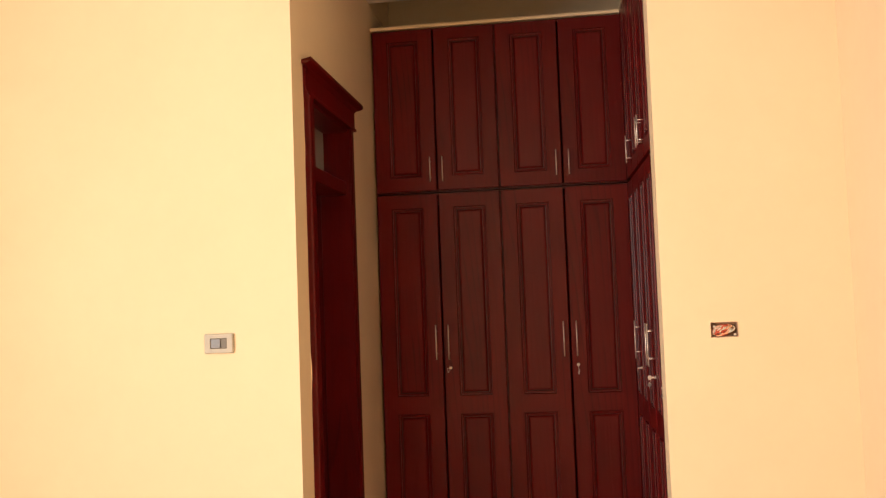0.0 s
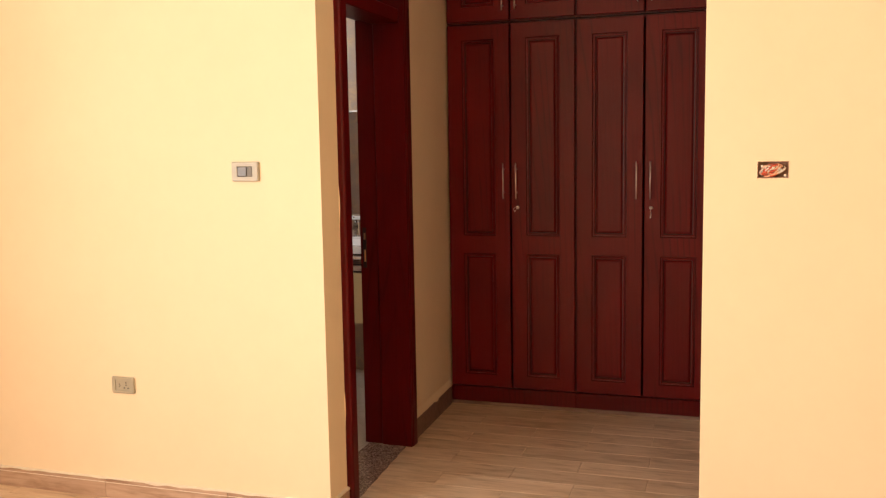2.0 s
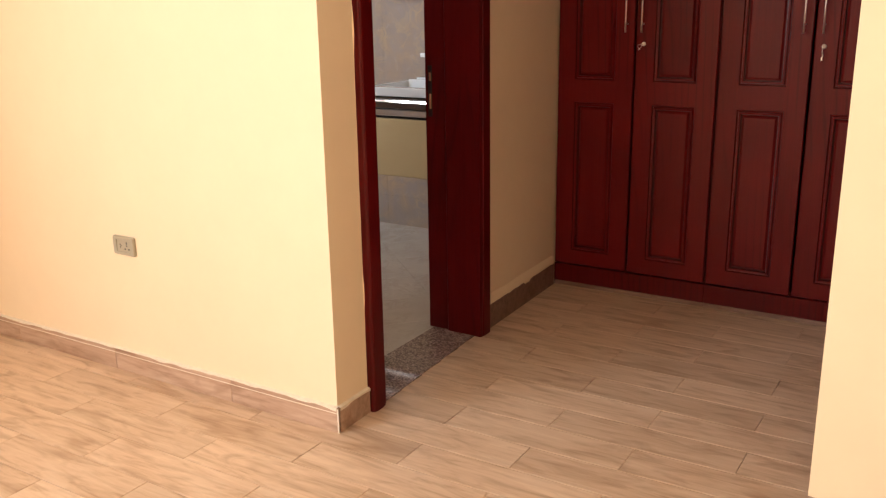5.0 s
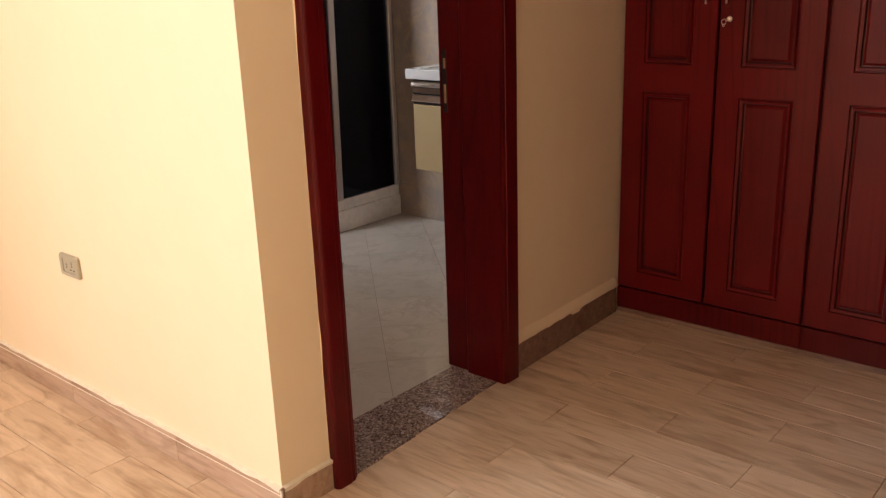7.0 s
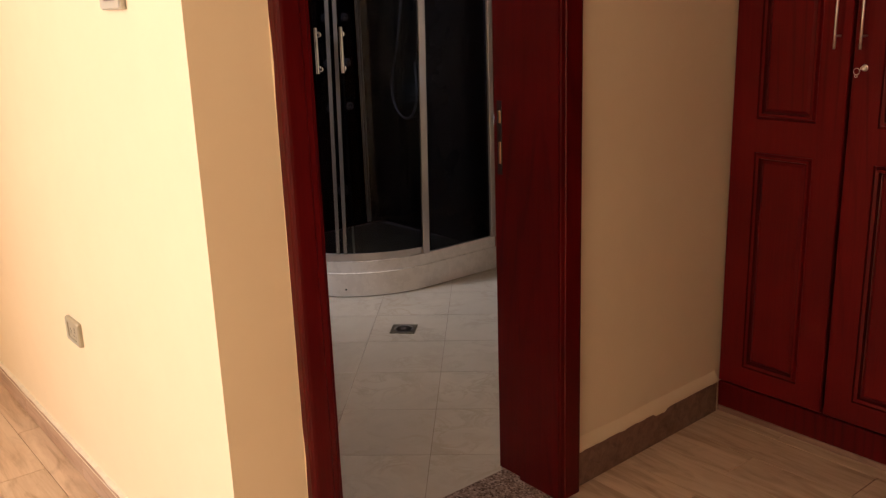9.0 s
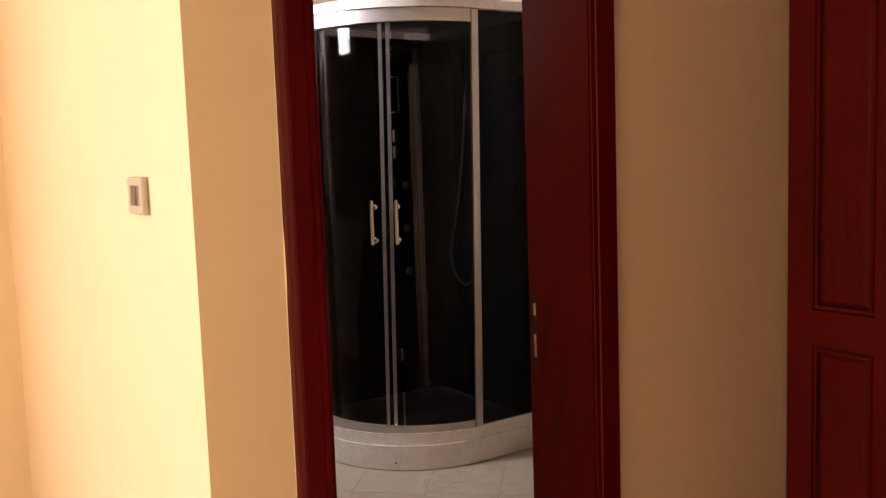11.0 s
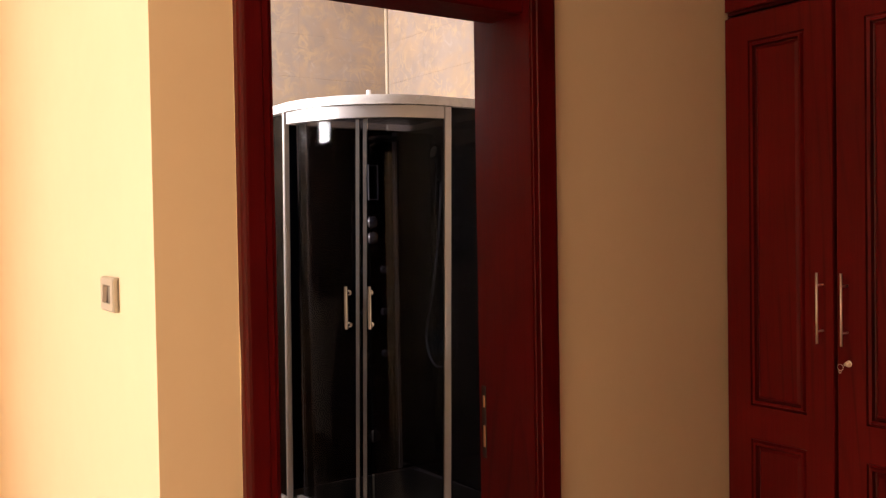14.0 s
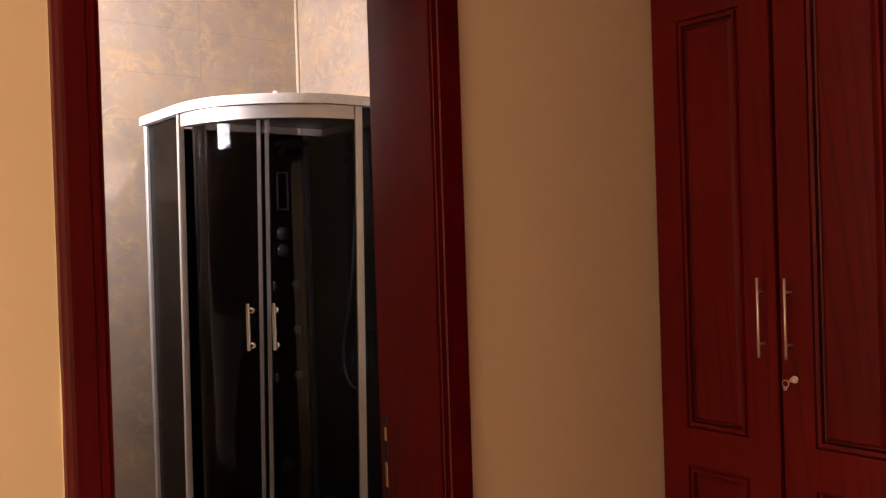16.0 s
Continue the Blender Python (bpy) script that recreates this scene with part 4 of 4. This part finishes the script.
def vanity():
    root = thing("vanity_cabinet", (0, 0, 0), "wall-hung cream lacquered vanity cabinet with grooved steel bands", "bathroom cabinet")
    y0, y1 = 0.150, BY - 0.001
    box("body", (VX0, y0 + 0.018, 0.412), (VX1, y1, 0.846), CREAM, root, 0.003)
    xm = -0.775
    for a, b in ((VX0 + 0.002, xm - 0.0015), (xm + 0.0015, VX1 - 0.002)):
        box("drawer_front", (a, y0, 0.414), (b, y0 + 0.017, 0.728), CREAM, root, 0.003)
    for z, hgt, m in ((0.730, 0.012, DARK), (0.743, 0.032, CHROME), (0.776, 0.005, DARK), (0.782, 0.030, SMOKED), (0.813, 0.025, CHROME), (0.839, 0.007, DARK)):
        bm = bmesh.new()
        o = 0.010 if m is CHROME else (0.002 if m is SMOKED else -0.006)
        bm_box(bm, (VX0 - o * 0.4, y0 - o, z), (VX1 + 0.004, y0 + 0.017, z + hgt), 0.001 if m is DARK else 0.004, 2)
        if m is CHROME:
            for v in bm.verts:
                if v.co.y < y0 and v.co.z > z + hgt * 0.5:
                    v.co.y += 0.008
        part("band", bm, m, root)


vanity()


def basin():
    root = thing("wash_basin", (0, 0, 0), "white ceramic wash basin with raised back ledge on the vanity", "basin")
    x0, x1, y0, y1 = VX0 - 0.012, VX1 + 0.012, 0.118, BY - 0.001
    bm = bmesh.new()
    for lo, hi in (((x0, y0, 0.850), (x1, y0 + 0.05, 0.897)), ((x0, y0 + 0.05, 0.850), (x0 + 0.06, y1, 0.897)), ((x1 - 0.06, y0 + 0.05, 0.850), (x1, y1, 0.897)), ((x0 + 0.06, y1 - 0.12, 0.850), (x1 - 0.06, y1, 0.905)), ((x0 + 0.06, y0 + 0.05, 0.848), (x1 - 0.06, y1 - 0.12, 0.856))):
        bm_box(bm, lo, hi, 0.005, 2)
    part("bowl", bm, CERAMIC, root)
    bm = bmesh.new()
    bm_box(bm, (x0 + 0.10, y1 - 0.10, 0.905), (x1 - 0.10, y1 - 0.02, 0.915), 0.004)
    part("tap_ledge", bm, CERAMIC, root)
    tap = bmesh.new()
    tx, ty = -0.81, y1 - 0.06
    bm_lathe(tap, (tx, ty, 0.912), (0, 0, 1), [(0, 0.026), (0.008, 0.026), (0.010, 0.020), (0.095, 0.018), (0.105, 0.022), (0.125, 0.021)], 18)
    bm_box(tap, (tx - 0.013, ty - 0.13, 0.965), (tx + 0.013, ty, 0.990), 0.006, 2)
    bm_box(tap, (tx - 0.008, ty - 0.06, 1.038), (tx + 0.008, ty + 0.01, 1.048), 0.003)
    part("tap", tap, CHROME, root, "chrome lever tap")


basin()


def mirror():
    root = thing("wall_mirror", (0, 0, 0), "framed bathroom mirror resting on a small white shelf", "mirror")
    x0, x1, z0, z1 = -1.072, -0.52, 1.060, 1.738
    y = BY
    box("glass", (x0 + 0.012, y - 0.012, z0), (x1, y - 0.008, z1 - 0.010), MIRROR, root)
    boxes("frame", [((x0, y - 0.022, z0), (x0 + 0.012, y - 0.001, z1)), ((x0 + 0.012, y - 0.022, z1 - 0.010), (x1, y - 0.001, z1)), ((x1, y - 0.022, z0), (x1 + 0.012, y - 0.001, z1))], ALU, root, 0.002)
    box("backing", (x0 + 0.012, y - 0.008, z0), (x1, y - 0.001, z1 - 0.010), DARK, root)
    s = box("shelf", (x0 - 0.002, y - 0.115, 1.028), (x1 + 0.01, y - 0.001, 1.052), CERAMIC, root, 0.006, segs=2)
    box("bracket", (x0 + 0.06, y - 0.09, 1.010), (x0 + 0.20, y - 0.001, 1.028), ALU, root, 0.003)


mirror()


def wall_cabinet():
    root = thing("wall_cabinet", (0, 0, 0), "small cream lacquered wall cabinet beside the mirror, door shut", "bathroom cabinet")
    box("body", (-1.36, 0.508, 1.405), (-1.068, BY - 0.001, 1.98), ALU, root, 0.003)
    box("door", (-1.36, 0.490, 1.400), (-1.066, 0.506, 1.985), CREAM, root, 0.003)


wall_cabinet()


# ---- bathroom window ----
def bath_window():
    root = new("window_1")
    tagged(root, kind="structure")
    x0, x1, z0, z1, y = -2.68, XC - 0.10, 2.05, 2.86, Y1 + 0.05
    boxes("window_frame", [((x0, y, z0), (x0 + 0.04, y + 0.05, z1)), ((x1 - 0.04, y, z0), (x1, y + 0.05, z1)), ((x0 + 0.04, y, z0), (x1 - 0.04, y + 0.05, z0 + 0.04)), ((x0 + 0.04, y, z1 - 0.04), (x1 - 0.04, y + 0.05, z1))], ALU, root, 0.003)
    for k in range(5):
        xx = x0 + 0.09 + k * 0.085
        bm = bmesh.new()
        bm_tube(bm, [(xx, y + 0.07, z0), (xx, y + 0.07, z1)], 0.011, 8)
        part("window_bar", bm, DARK, root)


bath_window()


# ---- floor drain ----
def drain():
    root = thing("floor_drain", (-1.362, -0.290, 0.0), "small square steel floor drain set in the diagonal tiles", "drain", turn=44)
    box("rim", (-0.054, -0.053, 0.0), (0.054, 0.053, 0.004), speckled("drain_steel", (0.13, 0.11, 0.08), 0.4, 0.3, metal=0.5), root, 0.0015)
    bm = bmesh.new()
    bm_lathe(bm, (0, 0, 0.003), (0, 0, 1), [(0, 0.042), (0.0018, 0.042), (0.0018, 0.036), (0.001, 0.035), (0.001, 0.014), (0.0018, 0.013)], 24)
    part("round_grate", bm, STRIP, root)


drain()


# ---- tiles and planks ----
def tile_mesh(name, w, h, t, material, bev=0.0012):
    """A tile from the origin along x and y (or used upright), its face at z = t."""
    bm = bmesh.new()
    b = [bm.verts.new(c) for c in ((0, 0, 0), (w, 0, 0), (w, h, 0), (0, h, 0))]
    m = [bm.verts.new(c) for c in ((0, 0, t - bev), (w, 0, t - bev), (w, h, t - bev), (0, h, t - bev))]
    f = [bm.verts.new(c) for c in ((bev, bev, t), (w - bev, bev, t), (w - bev, h - bev, t), (bev, h - bev, t))]
    for a, c in ((b, m), (m, f)):
        for k in range(4):
            bm.faces.new((a[k], a[(k + 1) % 4], c[(k + 1) % 4], c[k]))
    bm.faces.new(f)
    me = bpy.data.meshes.new(name)
    bm.to_mesh(me)
    bm.free()
    me.materials.append(material)
    return me


def lay(name, mesh_cache, x0, y0, w, h, m, material, parent):
    key = (name, round(w, 4), round(h, 4))
    if key not in mesh_cache:
        mesh_cache[key] = tile_mesh(name, w, h, 0.003, material, 0.0004 if name == "wall_tile" else 0.0007)
    ob = new(name, mesh_cache[key])
    ob.parent = parent
    ob.matrix_local = m @ pose(x0, y0, 0)
    return ob


cache = {}
rnd = random.Random(21)
PW, PL, J = 0.149, 0.60, 0.0018


def planks():
    y = PY0
    row = 0
    rest = []
    while y > -7.3:
        y0 = y - PW
        x = 0.25 - 6 * PL + (row % 2) * 0.31 + 0.006 * row
        while x < 2.143:
            a, b = x, x + PL - J
            lo_x = XC if y0 < Y1 + 0.02 else xw(0.0) + 0.0
            a2, b2 = max(a, lo_x), min(b, 2.143 if y0 < Y2 else 1.47)
            if y0 + PW > O0 and y0 < O1 and a2 < 0.05:
                a2 = max(a2, 0.045 - (y0 + PW / 2 - O0) * 0.056)
            t = min(y0 + PW - J, 0.03)
            if b2 - a2 > 0.02 and t - y0 > 0.01:
                if y0 > -4.2:
                    lay("plank", cache, a2, y0, b2 - a2, t - y0, pose(0, 0, -0.003), PLANK, floor)
                else:
                    rest.append((a2, b2, y0, t))
            x += PL
        y -= PW
        row += 1
    bm = bmesh.new()
    for a, b, c, d in rest:
        f = [bm.verts.new(q) for q in ((a, c, 0), (b, c, 0), (b, d, 0), (a, d, 0))]
        g = [bm.verts.new(q) for q in ((a, c, -0.003), (b, c, -0.003), (b, d, -0.003), (a, d, -0.003))]
        bm.faces.new(f)
        for k in range(4):
            bm.faces.new((g[k], g[(k + 1) % 4], f[(k + 1) % 4], f[k]))
    part("floor_planks", bm, PLANK, None, "wood-look porcelain floor planks", kind="stuff")


def bath_tiles():
    J2, J3 = 0.0005, 0.0015
    # floor: square tiles laid diagonally, cut at the walls
    ang = math.atan2(0.67, -0.742)
    ux, uy = Vector((math.cos(ang), math.sin(ang))), Vector((0.67, 0.742)).normalized()
    TP = 0.323
    for i in range(-12, 14):
        for j in range(-12, 14):
            c0, c1 = -0.617 + i * TP, -0.943 + j * TP
            poly = [ux * a + uy * b for a, b in ((c0, c1), (c0 + TP - J3, c1), (c0 + TP - J3, c1 + TP - J3), (c0, c1 + TP - J3))]
            for lox, loy, hiy, hix in ((BX, BS, BY, XB), (XB, O0 + 0.002, O1 + 0.010, -0.192)):
                q = [tuple(p) for p in poly]
                for ax, lim, sg in ((0, lox, 1), (0, hix, -1), (1, loy, 1), (1, hiy, -1)):
                    nq = []
                    for k in range(len(q)):
                        p0, p1 = q[k], q[(k + 1) % len(q)]
                        in0, in1 = sg * (p0[ax] - lim) >= 0, sg * (p1[ax] - lim) >= 0
                        if in0:
                            nq.append(p0)
                        if in0 != in1:
                            t = (lim - p0[ax]) / (p1[ax] - p0[ax])
                            nq.append((p0[0] + t * (p1[0] - p0[0]), p0[1] + t * (p1[1] - p0[1])))
                    q = nq
                    if len(q) < 3:
                        break
                if len(q) >= 3:
                    area = abs(sum(q[k][0] * q[(k + 1) % len(q)][1] - q[(k + 1) % len(q)][0] * q[k][1] for k in range(len(q)))) / 2
                    if area > 2e-4:
                        bm = bmesh.new()
                        bm_prism(bm, q, -0.003, 0.0)
                        part("tile", bm, FLOOR_TILE, sub)
    # walls: long tiles laid flat
    wn_ = tagged(new("wall_bathroom_north"), kind="structure")
    ww_ = tagged(new("wall_bathroom_west"), kind="structure")
    ws_ = tagged(new("wall_bathroom_south"), kind="structure")
    TH, TW = 0.25, 0.60
    z = TZ0 - TH
    while z < H:
        lo, hi = max(z, 0.0), min(z + TH - J2, H)
        if hi - lo > 0.01:
            x = XB
            while x > BX + 0.01:
                a, b = max(x - TW, BX + 0.003), x - J2
                lay("wall_tile", cache, a, lo, b - a, hi - lo, Matrix.Translation((0, BY + 0.003, 0)) @ pose(0, 0, 0, 90, 0, 0), WALL_TILE, wn_)
                x -= TW
            y = BY
            while y > BS + 0.01:
                c, d = max(y - TW, BS), y - J2
                m = Matrix(((0, 0, 1, BX - 0.003), (1, 0, 0, 0), (0, 1, 0, 0), (0, 0, 0, 1)))
                lay("wall_tile", cache, c, lo, d - c, hi - lo, m, WALL_TILE, ww_)
                y -= TW
            x = XB
            while x > BX + 0.01:
                a, b = max(x - TW, BX), x - J2
                if not (a < XC - 0.10 and hi > 2.05 and lo < 2.86):
                    m = Matrix(((1, 0, 0, 0), (0, 0, 1, BS), (0, 1, 0, 0), (0, 0, 0, 1)))
                    lay("wall_tile", cache, a, lo, b - a, hi - lo, m, WALL_TILE, ws_)
                x -= TW
        z += TH
    # corner trim strip
    bm = bmesh.new()
    bm_tube(bm, [(BX + 0.008, BY - 0.008, 0.01), (BX + 0.008, BY - 0.008, H - 0.01)], 0.010, 10)
    part("corner_trim", bm, speckled("cream_trim", (0.66, 0.55, 0.42), 0.4), wn_, "cream corner trim strip", smooth=True)


planks()
bath_tiles()
